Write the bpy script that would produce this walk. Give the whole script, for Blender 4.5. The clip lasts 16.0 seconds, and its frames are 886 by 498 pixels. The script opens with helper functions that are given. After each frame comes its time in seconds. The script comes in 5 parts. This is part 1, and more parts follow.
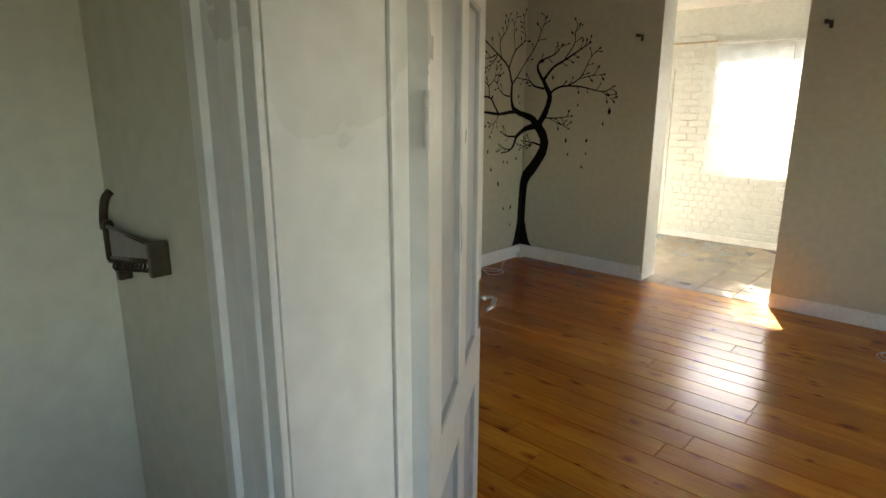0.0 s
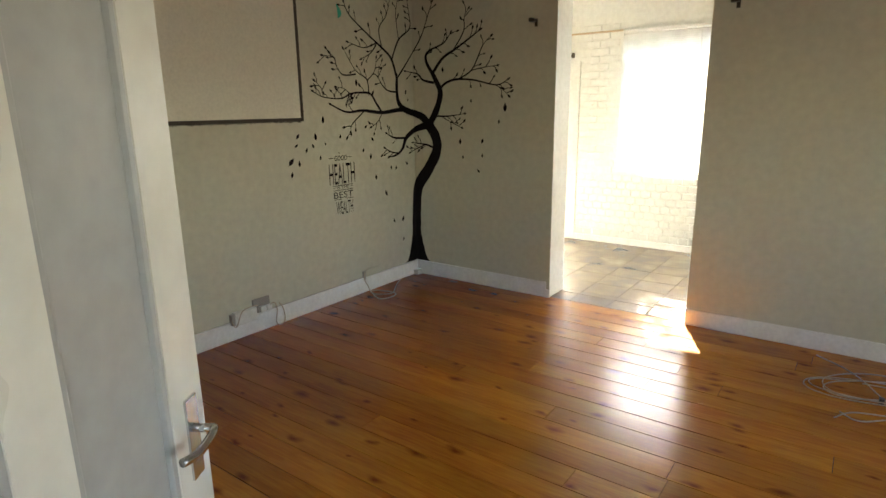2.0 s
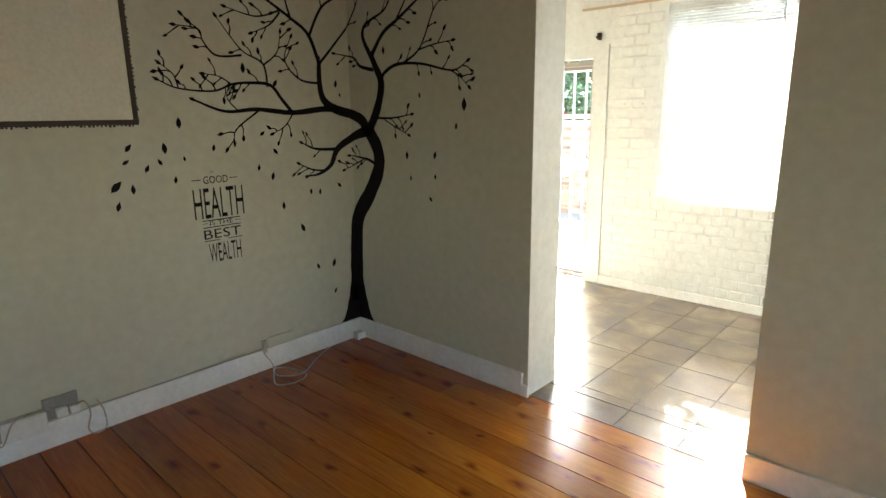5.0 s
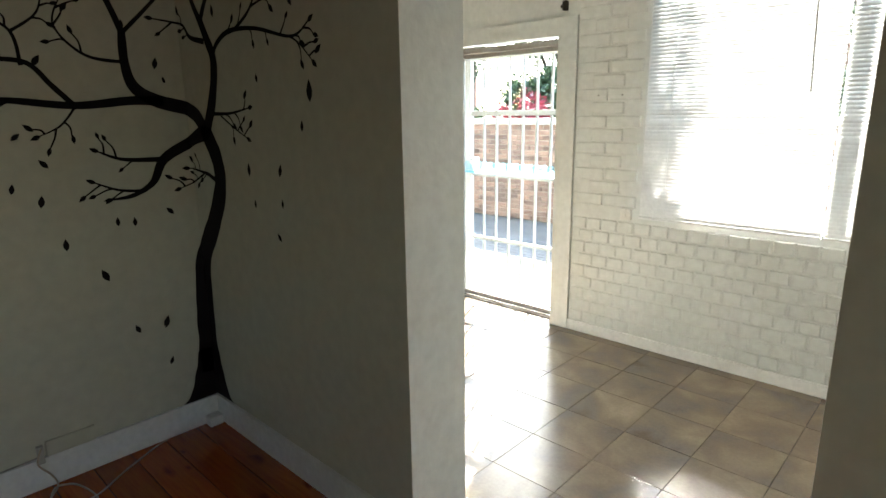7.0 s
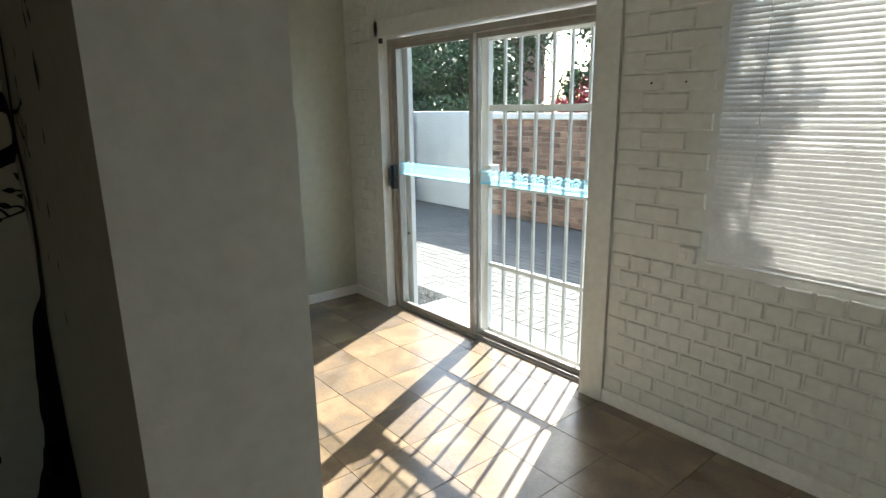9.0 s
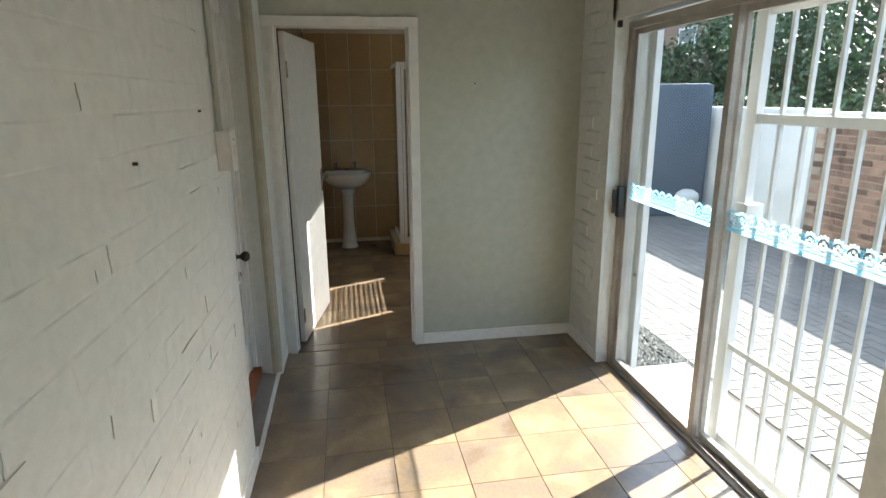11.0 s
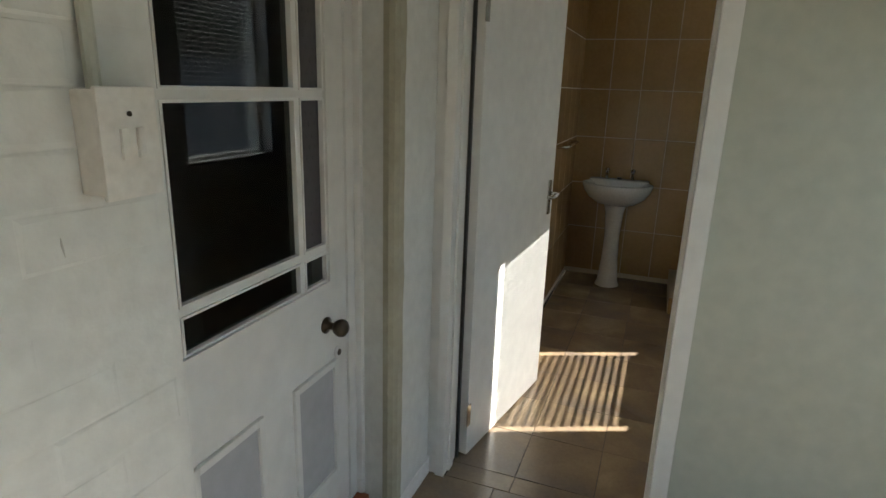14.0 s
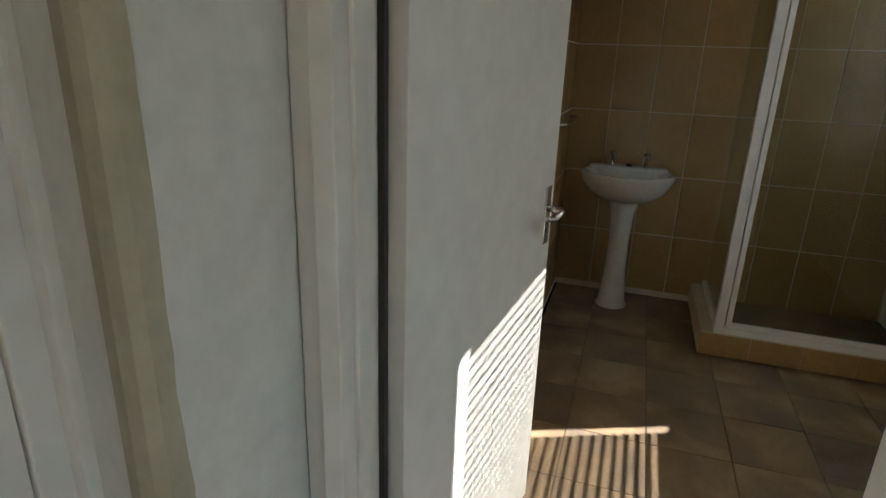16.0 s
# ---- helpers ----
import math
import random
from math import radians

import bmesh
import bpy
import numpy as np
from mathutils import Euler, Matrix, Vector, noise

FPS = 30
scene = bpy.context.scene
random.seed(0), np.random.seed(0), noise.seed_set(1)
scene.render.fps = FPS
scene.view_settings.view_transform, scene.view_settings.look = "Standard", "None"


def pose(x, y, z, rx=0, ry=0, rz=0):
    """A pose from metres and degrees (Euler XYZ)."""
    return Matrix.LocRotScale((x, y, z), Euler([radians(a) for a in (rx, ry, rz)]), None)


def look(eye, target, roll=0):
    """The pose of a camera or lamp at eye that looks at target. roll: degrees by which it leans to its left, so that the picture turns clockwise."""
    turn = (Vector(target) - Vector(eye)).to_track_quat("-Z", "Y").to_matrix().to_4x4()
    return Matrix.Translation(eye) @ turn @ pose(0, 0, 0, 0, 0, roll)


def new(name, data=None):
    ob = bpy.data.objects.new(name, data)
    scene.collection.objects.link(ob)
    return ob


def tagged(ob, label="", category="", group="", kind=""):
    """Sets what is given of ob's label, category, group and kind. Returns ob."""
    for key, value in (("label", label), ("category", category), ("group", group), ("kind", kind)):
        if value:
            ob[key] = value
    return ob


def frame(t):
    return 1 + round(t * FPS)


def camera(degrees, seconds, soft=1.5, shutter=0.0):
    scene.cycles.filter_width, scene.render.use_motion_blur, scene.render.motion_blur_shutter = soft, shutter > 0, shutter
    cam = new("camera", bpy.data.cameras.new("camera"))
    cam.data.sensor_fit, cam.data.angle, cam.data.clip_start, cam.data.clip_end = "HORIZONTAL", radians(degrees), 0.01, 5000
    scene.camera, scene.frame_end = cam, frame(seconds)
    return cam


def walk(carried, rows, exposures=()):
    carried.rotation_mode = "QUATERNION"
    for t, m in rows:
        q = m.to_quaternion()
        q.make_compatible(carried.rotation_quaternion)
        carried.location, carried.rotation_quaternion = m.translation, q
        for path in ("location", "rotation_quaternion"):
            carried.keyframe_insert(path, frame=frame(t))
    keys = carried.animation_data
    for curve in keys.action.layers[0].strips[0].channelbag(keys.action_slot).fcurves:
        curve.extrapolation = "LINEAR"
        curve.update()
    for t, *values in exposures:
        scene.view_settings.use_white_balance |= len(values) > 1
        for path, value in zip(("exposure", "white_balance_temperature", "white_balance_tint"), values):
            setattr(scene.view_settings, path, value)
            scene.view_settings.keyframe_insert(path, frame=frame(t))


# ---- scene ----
cam = camera(75.1, 16.0)
PATH = [
    (0, (3.766, -5.36, 1.65), (2.444, -3.936, 1.178), 0.1),
    (0.5, (3.7, -5.175, 1.605), (2.486, -3.655, 1.14), -0.4),
    (1, (3.678, -4.9, 1.614), (2.515, -3.342, 1.145), -0.8),
    (1.5, (3.653, -4.678, 1.619), (2.5, -3.115, 1.144), -0.8),
    (2, (3.588, -4.44, 1.626), (2.437, -2.874, 1.153), -0.8),
    (2.5, (3.509, -4.204, 1.62), (2.361, -2.636, 1.148), -0.9),
    (3, (3.453, -3.94, 1.62), (2.281, -2.391, 1.141), -1.0),
    (3.5, (3.415, -3.606, 1.631), (2.171, -2.116, 1.149), -1.0),
    (6, (2.95, -1.871, 1.538), (1.624, -0.444, 1.085), -0.7),
    (6.5, (2.847, -1.553, 1.533), (1.521, -0.128, 1.074), -0.7),
    (7, (2.771, -1.199, 1.553), (1.434, 0.215, 1.091), -0.8),
    (7.5, (2.682, -0.889, 1.542), (1.323, 0.504, 1.08), -0.8),
    (8, (2.573, -0.612, 1.545), (1.195, 0.761, 1.08), -0.6),
    (8.2, (2.523, -0.52, 1.542), (1.135, 0.84, 1.072), -0.6),
    (10.3, (2.016, 0.471, 1.632), (0.236, 1.232, 1.13), -0.9),
    (10.5, (1.957, 0.552, 1.642), (0.138, 1.21, 1.132), -0.8),
    (11, (1.832, 0.808, 1.638), (-0.076, 1.123, 1.129), -0.5),
    (11.5, (1.666, 0.978, 1.608), (-0.267, 1.018, 1.095), -0.1),
    (12, (1.394, 1.148, 1.603), (-0.527, 0.946, 1.086), 0.3),
    (12.5, (1.079, 1.236, 1.598), (-0.817, 0.879, 1.073), 0.7),
    (13, (0.768, 1.255, 1.583), (-1.081, 0.702, 1.057), 1.2),
    (13.5, (0.424, 1.175, 1.561), (-1.392, 0.529, 1.029), 1.4),
    (14, (0.099, 1.104, 1.538), (-1.706, 0.433, 0.996), 1.8),
    (14.5, (-0.265, 1.061, 1.535), (-2.062, 0.383, 0.977), 1.9),
    (15, (-0.557, 0.979, 1.502), (-2.346, 0.31, 0.91), 1.7),
    (15.5, (-0.83, 0.868, 1.479), (-2.621, 0.221, 0.871), 2.0),
    (16, (-1.084, 0.826, 1.453), (-2.889, 0.238, 0.822), 1.9),
]

EXPOSURES = [(0, 4.75, 7400, 10), (1.0, 5.0, 7300, 10), (2.0, 5.1, 7200, 10), (3.0, 5.15, 7050, 8), (3.7, 5.15, 7000, 8), (5.8, 4.5, 6700, 9), (7.0, 3.75, 6500, 8), (8.2, 2.55, 6500, 8),
             (10.3, 2.2, 6400, 8), (11.0, 2.62, 6500, 10), (12.0, 2.85, 6500, 10), (13.0, 2.7, 6450, 9), (14.0, 2.53, 6600, 10), (16.0, 2.55, 6600, 10)]
walk(cam, [(t, look(eye, target, roll)) for t, eye, target, roll in PATH], EXPOSURES)

# ---- world, sun, window light ----
SUN_TRAVEL = Vector((0.329, -0.742, -0.5835)).normalized()
world = bpy.data.worlds.new("world")
scene.world = world
world.use_nodes = True
wn = world.node_tree.nodes
sky = wn.new("ShaderNodeTexSky")
sky.sky_type = "NISHITA"
sky.sun_disc = False
sky.sun_elevation = radians(35.7)
sky.sun_rotation = radians(-23.9)
wn["Background"].inputs[1].default_value = 0.15
world.node_tree.links.new(sky.outputs[0], wn["Background"].inputs[0])
sun = new("sun", bpy.data.lights.new("sun", "SUN"))
sun.data.energy, sun.data.angle, sun.data.color = 5.0, radians(0.53), (1.0, 0.962, 0.91)
sun.matrix_world = look((0, 0, 8), Vector((0, 0, 8)) + SUN_TRAVEL)


def window_light(name, place, target, w, h, power, color):
    """Sky light standing in a window's opening."""
    lamp = new(name, bpy.data.lights.new(name, "AREA"))
    lamp.data.shape, lamp.data.size, lamp.data.size_y = "RECTANGLE", w, h
    lamp.data.energy, lamp.data.color = power, color
    lamp.matrix_world = look(place, target)
    return lamp


window_light("window_light_living", (6.58, -3.8, 1.6), (0, -2.6, 1.3), 0.95, 1.1, 0.92, (1.0, 0.985, 0.93))
window_light("window_light_hall", (4.58, -5.95, 1.6), (2.2, -5.6, 1.4), 0.5, 0.8, 0.038, (1.0, 0.97, 0.9))

# ---- materials ----


def material(name, base, rough=0.6, dark=None, scale=6.0, fine=60.0, bump=0.1, metal=0.0, amount=0.5, spec=0.5, coat=0.0, stretch=(1, 1, 1), island=0.0):
    """A surface with large stains and fine grain, in world size. island: how much single pieces differ."""
    m = bpy.data.materials.new(name)
    m.use_nodes = True
    n, l = m.node_tree.nodes, m.node_tree.links
    b = n["Principled BSDF"]
    geo = n.new("ShaderNodeNewGeometry")
    mp = n.new("ShaderNodeMapping")
    mp.inputs["Scale"].default_value = stretch
    l.new(geo.outputs["Position"], mp.inputs["Vector"])
    big = n.new("ShaderNodeTexNoise")
    big.inputs["Scale"].default_value, big.inputs["Detail"].default_value = scale, 5
    small = n.new("ShaderNodeTexNoise")
    small.inputs["Scale"].default_value, small.inputs["Detail"].default_value = fine, 3
    l.new(mp.outputs[0], big.inputs["Vector"])
    l.new(mp.outputs[0], small.inputs["Vector"])
    if dark is None:
        dark = tuple(c * 0.78 for c in base)
    ramp = n.new("ShaderNodeValToRGB")
    ramp.color_ramp.elements[0].position, ramp.color_ramp.elements[1].position = 0.5 - amount * 0.5, 0.5 + amount * 0.25
    ramp.color_ramp.elements[0].color, ramp.color_ramp.elements[1].color = (*dark, 1), (*base, 1)
    l.new(big.outputs["Fac"], ramp.inputs["Fac"])
    grain = n.new("ShaderNodeMix")
    grain.data_type, grain.blend_type = "RGBA", "MULTIPLY"
    grain.inputs["Factor"].default_value = 0.25
    l.new(ramp.outputs["Color"], grain.inputs["A"])
    l.new(small.outputs["Fac"], grain.inputs["B"])
    out = grain.outputs["Result"]
    if island:
        info = n.new("ShaderNodeObjectInfo")
        add = n.new("ShaderNodeMath")
        add.operation = "ADD"
        l.new(info.outputs["Random"], add.inputs[0])
        l.new(geo.outputs["Random Per Island"], add.inputs[1])
        frac = n.new("ShaderNodeMath")
        frac.operation = "FRACT"
        l.new(add.outputs[0], frac.inputs[0])
        rng = n.new("ShaderNodeMapRange")
        rng.inputs["To Min"].default_value, rng.inputs["To Max"].default_value = 1 - island, 1 + island * 0.5
        l.new(frac.outputs[0], rng.inputs["Value"])
        hsv = n.new("ShaderNodeHueSaturation")
        l.new(rng.outputs[0], hsv.inputs["Value"])
        l.new(out, hsv.inputs["Color"])
        out = hsv.outputs[0]
    l.new(out, b.inputs["Base Color"])
    b.inputs["Metallic"].default_value = metal
    b.inputs["Specular IOR Level"].default_value = spec
    b.inputs["Coat Weight"].default_value = coat
    b.inputs["Coat Roughness"].default_value = 0.08
    rr = n.new("ShaderNodeMapRange")
    rr.inputs["To Min"].default_value, rr.inputs["To Max"].default_value = max(0.02, rough - 0.025), min(1, rough + 0.025)
    l.new(big.outputs["Fac"], rr.inputs["Value"])
    l.new(rr.outputs[0], b.inputs["Roughness"])
    if bump:
        bp = n.new("ShaderNodeBump")
        bp.inputs["Strength"].default_value, bp.inputs["Distance"].default_value = bump, 0.01
        l.new(small.outputs["Fac"], bp.inputs["Height"])
        l.new(bp.outputs[0], b.inputs["Normal"])
    return m


def glass_material(name, tint=(0.96, 0.98, 0.97), gloss_rough=0.0, clear=1.0, frost=(0.8, 0.8, 0.8)):
    m = bpy.data.materials.new(name)
    m.use_nodes = True
    n, l = m.node_tree.nodes, m.node_tree.links
    n.remove(n["Principled BSDF"])
    tr, gl, mix, fr = n.new("ShaderNodeBsdfTransparent"), n.new("ShaderNodeBsdfGlossy"), n.new("ShaderNodeMixShader"), n.new("ShaderNodeLayerWeight")
    tr.inputs[0].default_value = (*tint, 1)
    gl.inputs["Roughness"].default_value = gloss_rough
    power, ramp = n.new("ShaderNodeMath"), n.new("ShaderNodeMapRange")
    power.operation = "POWER"
    power.inputs[1].default_value = 5.0
    ramp.inputs["To Min"].default_value, ramp.inputs["To Max"].default_value = 0.035, 0.9
    l.new(fr.outputs["Facing"], power.inputs[0])
    l.new(power.outputs[0], ramp.inputs["Value"])
    l.new(ramp.outputs[0], mix.inputs[0])
    l.new(tr.outputs[0], mix.inputs[1])
    l.new(gl.outputs[0], mix.inputs[2])
    end = mix.outputs[0]
    if clear < 1:
        df, mix2 = n.new("ShaderNodeBsdfDiffuse"), n.new("ShaderNodeMixShader")
        df.inputs[0].default_value = (*frost, 1)
        mix2.inputs[0].default_value = 1 - clear
        l.new(end, mix2.inputs[1])
        l.new(df.outputs[0], mix2.inputs[2])
        end = mix2.outputs[0]
    l.new(end, n["Material Output"].inputs[0])
    return m


def pine_material():
    """Varnished orange pine: long grain, dark knots, gloss."""
    m = bpy.data.materials.new("varnished_pine")
    m.use_nodes = True
    n, l = m.node_tree.nodes, m.node_tree.links
    b = n["Principled BSDF"]
    geo, info = n.new("ShaderNodeNewGeometry"), n.new("ShaderNodeObjectInfo")
    off = n.new("ShaderNodeVectorMath")
    off.operation = "SCALE"
    off.inputs[0].default_value = (37.0, 11.0, 5.0)
    l.new(info.outputs["Random"], off.inputs["Scale"])
    add = n.new("ShaderNodeVectorMath")
    l.new(geo.outputs["Position"], add.inputs[0])
    l.new(off.outputs[0], add.inputs[1])

    def noise_at(scale, stretch, detail=4, distortion=0.0):
        mp, tx = n.new("ShaderNodeMapping"), n.new("ShaderNodeTexNoise")
        mp.inputs["Scale"].default_value = stretch
        tx.inputs["Scale"].default_value, tx.inputs["Detail"].default_value, tx.inputs["Distortion"].default_value = scale, detail, distortion
        l.new(add.outputs[0], mp.inputs[0])
        l.new(mp.outputs[0], tx.inputs["Vector"])
        return tx.outputs["Fac"]

    grain = noise_at(14, (0.35, 5.0, 1), 5, 0.6)
    tone = noise_at(1.6, (0.5, 2.5, 1), 3)
    ramp = n.new("ShaderNodeValToRGB")
    e = ramp.color_ramp.elements
    e[0].position, e[0].color = 0.26, (0.27, 0.056, 0.006, 1)
    e[1].position, e[1].color = 0.74, (0.54, 0.20, 0.018, 1)
    mixf = n.new("ShaderNodeMath")
    mixf.operation = "MULTIPLY_ADD"
    mixf.inputs[1].default_value = 0.5
    l.new(grain, mixf.inputs[0])
    half = n.new("ShaderNodeMath")
    half.operation = "MULTIPLY"
    half.inputs[1].default_value = 0.5
    l.new(tone, half.inputs[0])
    l.new(half.outputs[0], mixf.inputs[2])
    l.new(mixf.outputs[0], ramp.inputs[0])
    # knots
    vm, vor = n.new("ShaderNodeMapping"), n.new("ShaderNodeTexVoronoi")
    vm.inputs["Scale"].default_value = (3.2, 7.0, 1)
    vor.voronoi_dimensions = "2D"
    vor.inputs["Scale"].default_value = 1.0
    wob, wadd = n.new("ShaderNodeTexNoise"), n.new("ShaderNodeVectorMath")
    wob.inputs["Scale"].default_value = 9.0
    wsc = n.new("ShaderNodeVectorMath")
    wsc.operation = "SCALE"
    wsc.inputs["Scale"].default_value = 0.06
    l.new(add.outputs[0], wob.inputs["Vector"])
    l.new(wob.outputs["Color"], wsc.inputs[0])
    l.new(add.outputs[0], wadd.inputs[0])
    l.new(wsc.outputs[0], wadd.inputs[1])
    l.new(wadd.outputs[0], vm.inputs[0])
    l.new(vm.outputs[0], vor.inputs["Vector"])
    kr = n.new("ShaderNodeValToRGB")
    kr.color_ramp.elements[0].position, kr.color_ramp.elements[0].color = 0.03, (0.38, 0.17, 0.09, 1)
    kr.color_ramp.elements[1].position, kr.color_ramp.elements[1].color = 0.20, (1, 1, 1, 1)
    # each cell has its own knot size, and only some cells have a knot
    sep, size, ratio, has, strength = n.new("ShaderNodeSeparateColor"), n.new("ShaderNodeMath"), n.new("ShaderNodeMath"), n.new("ShaderNodeMath"), n.new("ShaderNodeMath")
    l.new(vor.outputs["Color"], sep.inputs[0])
    size.operation, ratio.operation, has.operation, strength.operation = "ADD", "DIVIDE", "GREATER_THAN", "MULTIPLY"
    size.inputs[1].default_value, has.inputs[1].default_value, strength.inputs[1].default_value = 0.35, 0.5, 0.9
    l.new(sep.outputs[1], size.inputs[0])
    l.new(vor.outputs["Distance"], ratio.inputs[0])
    l.new(size.outputs[0], ratio.inputs[1])
    l.new(sep.outputs[0], has.inputs[0])
    l.new(has.outputs[0], strength.inputs[0])
    l.new(ratio.outputs[0], kr.inputs[0])
    mul = n.new("ShaderNodeMix")
    mul.data_type, mul.blend_type = "RGBA", "MULTIPLY"
    l.new(strength.outputs[0], mul.inputs["Factor"])
    l.new(ramp.outputs[0], mul.inputs["A"])
    l.new(kr.outputs[0], mul.inputs["B"])
    hsv, rng = n.new("ShaderNodeHueSaturation"), n.new("ShaderNodeMapRange")
    rng.inputs["To Min"].default_value, rng.inputs["To Max"].default_value = 0.82, 1.12
    l.new(info.outputs["Random"], rng.inputs["Value"])
    l.new(rng.outputs[0], hsv.inputs["Value"])
    l.new(mul.outputs["Result"], hsv.inputs["Color"])
    # boards run redder by the west wall; dimness there and brightness towards the opening are put into their colour
    axes, west_shade, old, red = n.new("ShaderNodeSeparateXYZ"), n.new("ShaderNodeMapRange"), n.new("ShaderNodeMix"), n.new("ShaderNodeMath")
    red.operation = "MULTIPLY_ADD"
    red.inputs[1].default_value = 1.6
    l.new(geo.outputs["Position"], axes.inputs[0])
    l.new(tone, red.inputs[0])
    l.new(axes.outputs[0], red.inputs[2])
    west_shade.inputs["From Min"].default_value, west_shade.inputs["From Max"].default_value = 1.2, 3.2
    l.new(red.outputs[0], west_shade.inputs["Value"])
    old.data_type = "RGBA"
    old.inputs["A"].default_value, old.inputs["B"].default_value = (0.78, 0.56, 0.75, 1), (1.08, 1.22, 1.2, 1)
    l.new(west_shade.outputs[0], old.inputs["Factor"])
    shaded_boards = n.new("ShaderNodeMix")
    shaded_boards.data_type, shaded_boards.blend_type = "RGBA", "MULTIPLY"
    shaded_boards.inputs["Factor"].default_value = 1.0
    l.new(hsv.outputs[0], shaded_boards.inputs["A"])
    l.new(old.outputs["Result"], shaded_boards.inputs["B"])
    l.new(shaded_boards.outputs["Result"], b.inputs["Base Color"])
    b.inputs["Roughness"].default_value = 0.22
    b.inputs["Specular IOR Level"].default_value = 0.45
    bp = n.new("ShaderNodeBump")
    bp.inputs["Strength"].default_value, bp.inputs["Distance"].default_value = 0.12, 0.004
    l.new(noise_at(5, (1, 3, 1), 2), bp.inputs["Height"])
    l.new(bp.outputs[0], b.inputs["Normal"])
    l.new(bp.outputs[0], b.inputs["Coat Normal"])
    return m


def slate_tile_material():
    """Brown stone-look floor tile with ochre and grey clouds."""
    m = bpy.data.materials.new("stone_floor_tile")
    m.use_nodes = True
    n, l = m.node_tree.nodes, m.node_tree.links
    b = n["Principled BSDF"]
    geo, info = n.new("ShaderNodeNewGeometry"), n.new("ShaderNodeObjectInfo")
    off, add = n.new("ShaderNodeVectorMath"), n.new("ShaderNodeVectorMath")
    off.operation = "SCALE"
    off.inputs[0].default_value = (13.0, 29.0, 3.0)
    l.new(info.outputs["Random"], off.inputs["Scale"])
    l.new(geo.outputs["Position"], add.inputs[0])
    l.new(off.outputs[0], add.inputs[1])
    a, c = n.new("ShaderNodeTexNoise"), n.new("ShaderNodeTexNoise")
    a.inputs["Scale"].default_value, a.inputs["Detail"].default_value, a.inputs["Distortion"].default_value = 3.0, 6, 0.5
    c.inputs["Scale"].default_value, c.inputs["Detail"].default_value = 70, 3
    l.new(add.outputs[0], a.inputs["Vector"])
    l.new(add.outputs[0], c.inputs["Vector"])
    ramp = n.new("ShaderNodeValToRGB")
    e = ramp.color_ramp.elements
    e[0].position, e[0].color = 0.26, (0.15, 0.108, 0.07, 1)
    e[1].position, e[1].color = 0.74, (0.37, 0.286, 0.186, 1)
    for p, col in ((0.36, (0.19, 0.152, 0.115, 1)), (0.50, (0.24, 0.176, 0.114, 1)), (0.61, (0.295, 0.22, 0.137, 1))):
        k = ramp.color_ramp.elements.new(p)
        k.color = col
    l.new(a.outputs["Fac"], ramp.inputs[0])
    mul = n.new("ShaderNodeMix")
    mul.data_type, mul.blend_type = "RGBA", "MULTIPLY"
    mul.inputs["Factor"].default_value = 0.3
    l.new(ramp.outputs[0], mul.inputs["A"])
    l.new(c.outputs["Fac"], mul.inputs["B"])
    l.new(mul.outputs["Result"], b.inputs["Base Color"])
    b.inputs["Roughness"].default_value = 0.24
    b.inputs["Specular IOR Level"].default_value = 0.75
    bp = n.new("ShaderNodeBump")
    bp.inputs["Strength"].default_value, bp.inputs["Distance"].default_value = 0.15, 0.004
    l.new(a.outputs["Fac"], bp.inputs["Height"])
    l.new(bp.outputs[0], b.inputs["Normal"])
    return m


PLASTER = material("beige_wall_paint", (0.57, 0.55, 0.435), 0.5, (0.54, 0.52, 0.41), 1.1, 18, 0.015, amount=0.8)
SUNPLASTER = material("pale_green_wall_paint", (0.47, 0.487, 0.405), 0.42, (0.445, 0.462, 0.38), 1.1, 16, 0.02, amount=0.8)
BRICKPAINT = material("white_painted_brick", (0.70, 0.715, 0.675), 0.45, (0.66, 0.675, 0.635), 2.2, 24, 0.25, amount=0.8)
CEILING = material("white_ceiling_paint", (0.8, 0.79, 0.75), 0.7, None, 1, 40, 0.05)
GLOSSWHITE = material("white_gloss_paint", (0.74, 0.74, 0.70), 0.30, (0.72, 0.72, 0.68), 1.5, 14, 0.0, amount=1.0)
SKIRTING = material("scuffed_white_skirting", (0.86, 0.855, 0.83), 0.32, (0.76, 0.74, 0.69), 7, 40, 0.12, amount=0.7)
CREAMGLOSS = material("cream_gloss_paint", (0.63, 0.62, 0.565), 0.28, (0.60, 0.59, 0.535), 1.5, 14, 0.0, amount=1.0)
# darker grey for the entrance door's recessed panels and their mouldings
ENTRYPANEL = material("dark_grey_panel", (0.36, 0.365, 0.36), 0.3, (0.33, 0.335, 0.33), 1.5, 20, 0.03)
GREYPANEL = material("pale_grey_panel_paint", (0.46, 0.47, 0.475), 0.35, (0.43, 0.44, 0.445), 1.5, 20, 0.03)
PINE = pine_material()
TILE = slate_tile_material()
GROUT = material("dark_grout", (0.115, 0.085, 0.06), 0.8)
SUBFLOOR = material("dark_joint", (0.06, 0.025, 0.008), 0.9)
VINYL = material("black_wall_decal", (0.012, 0.009, 0.010), 0.75, (0.008, 0.006, 0.007), 8, 80, 0.0, spec=0.15)
GREENVINYL = material("green_wall_decal", (0.05, 0.50, 0.36), 0.5)
CHROME = material("worn_chrome", (0.72, 0.71, 0.68), 0.16, (0.55, 0.53, 0.5), 20, 90, 0.03, 1.0)
BRONZE = material("dark_bronze", (0.10, 0.08, 0.055), 0.35, (0.05, 0.04, 0.03), 18, 90, 0.1, 0.9)
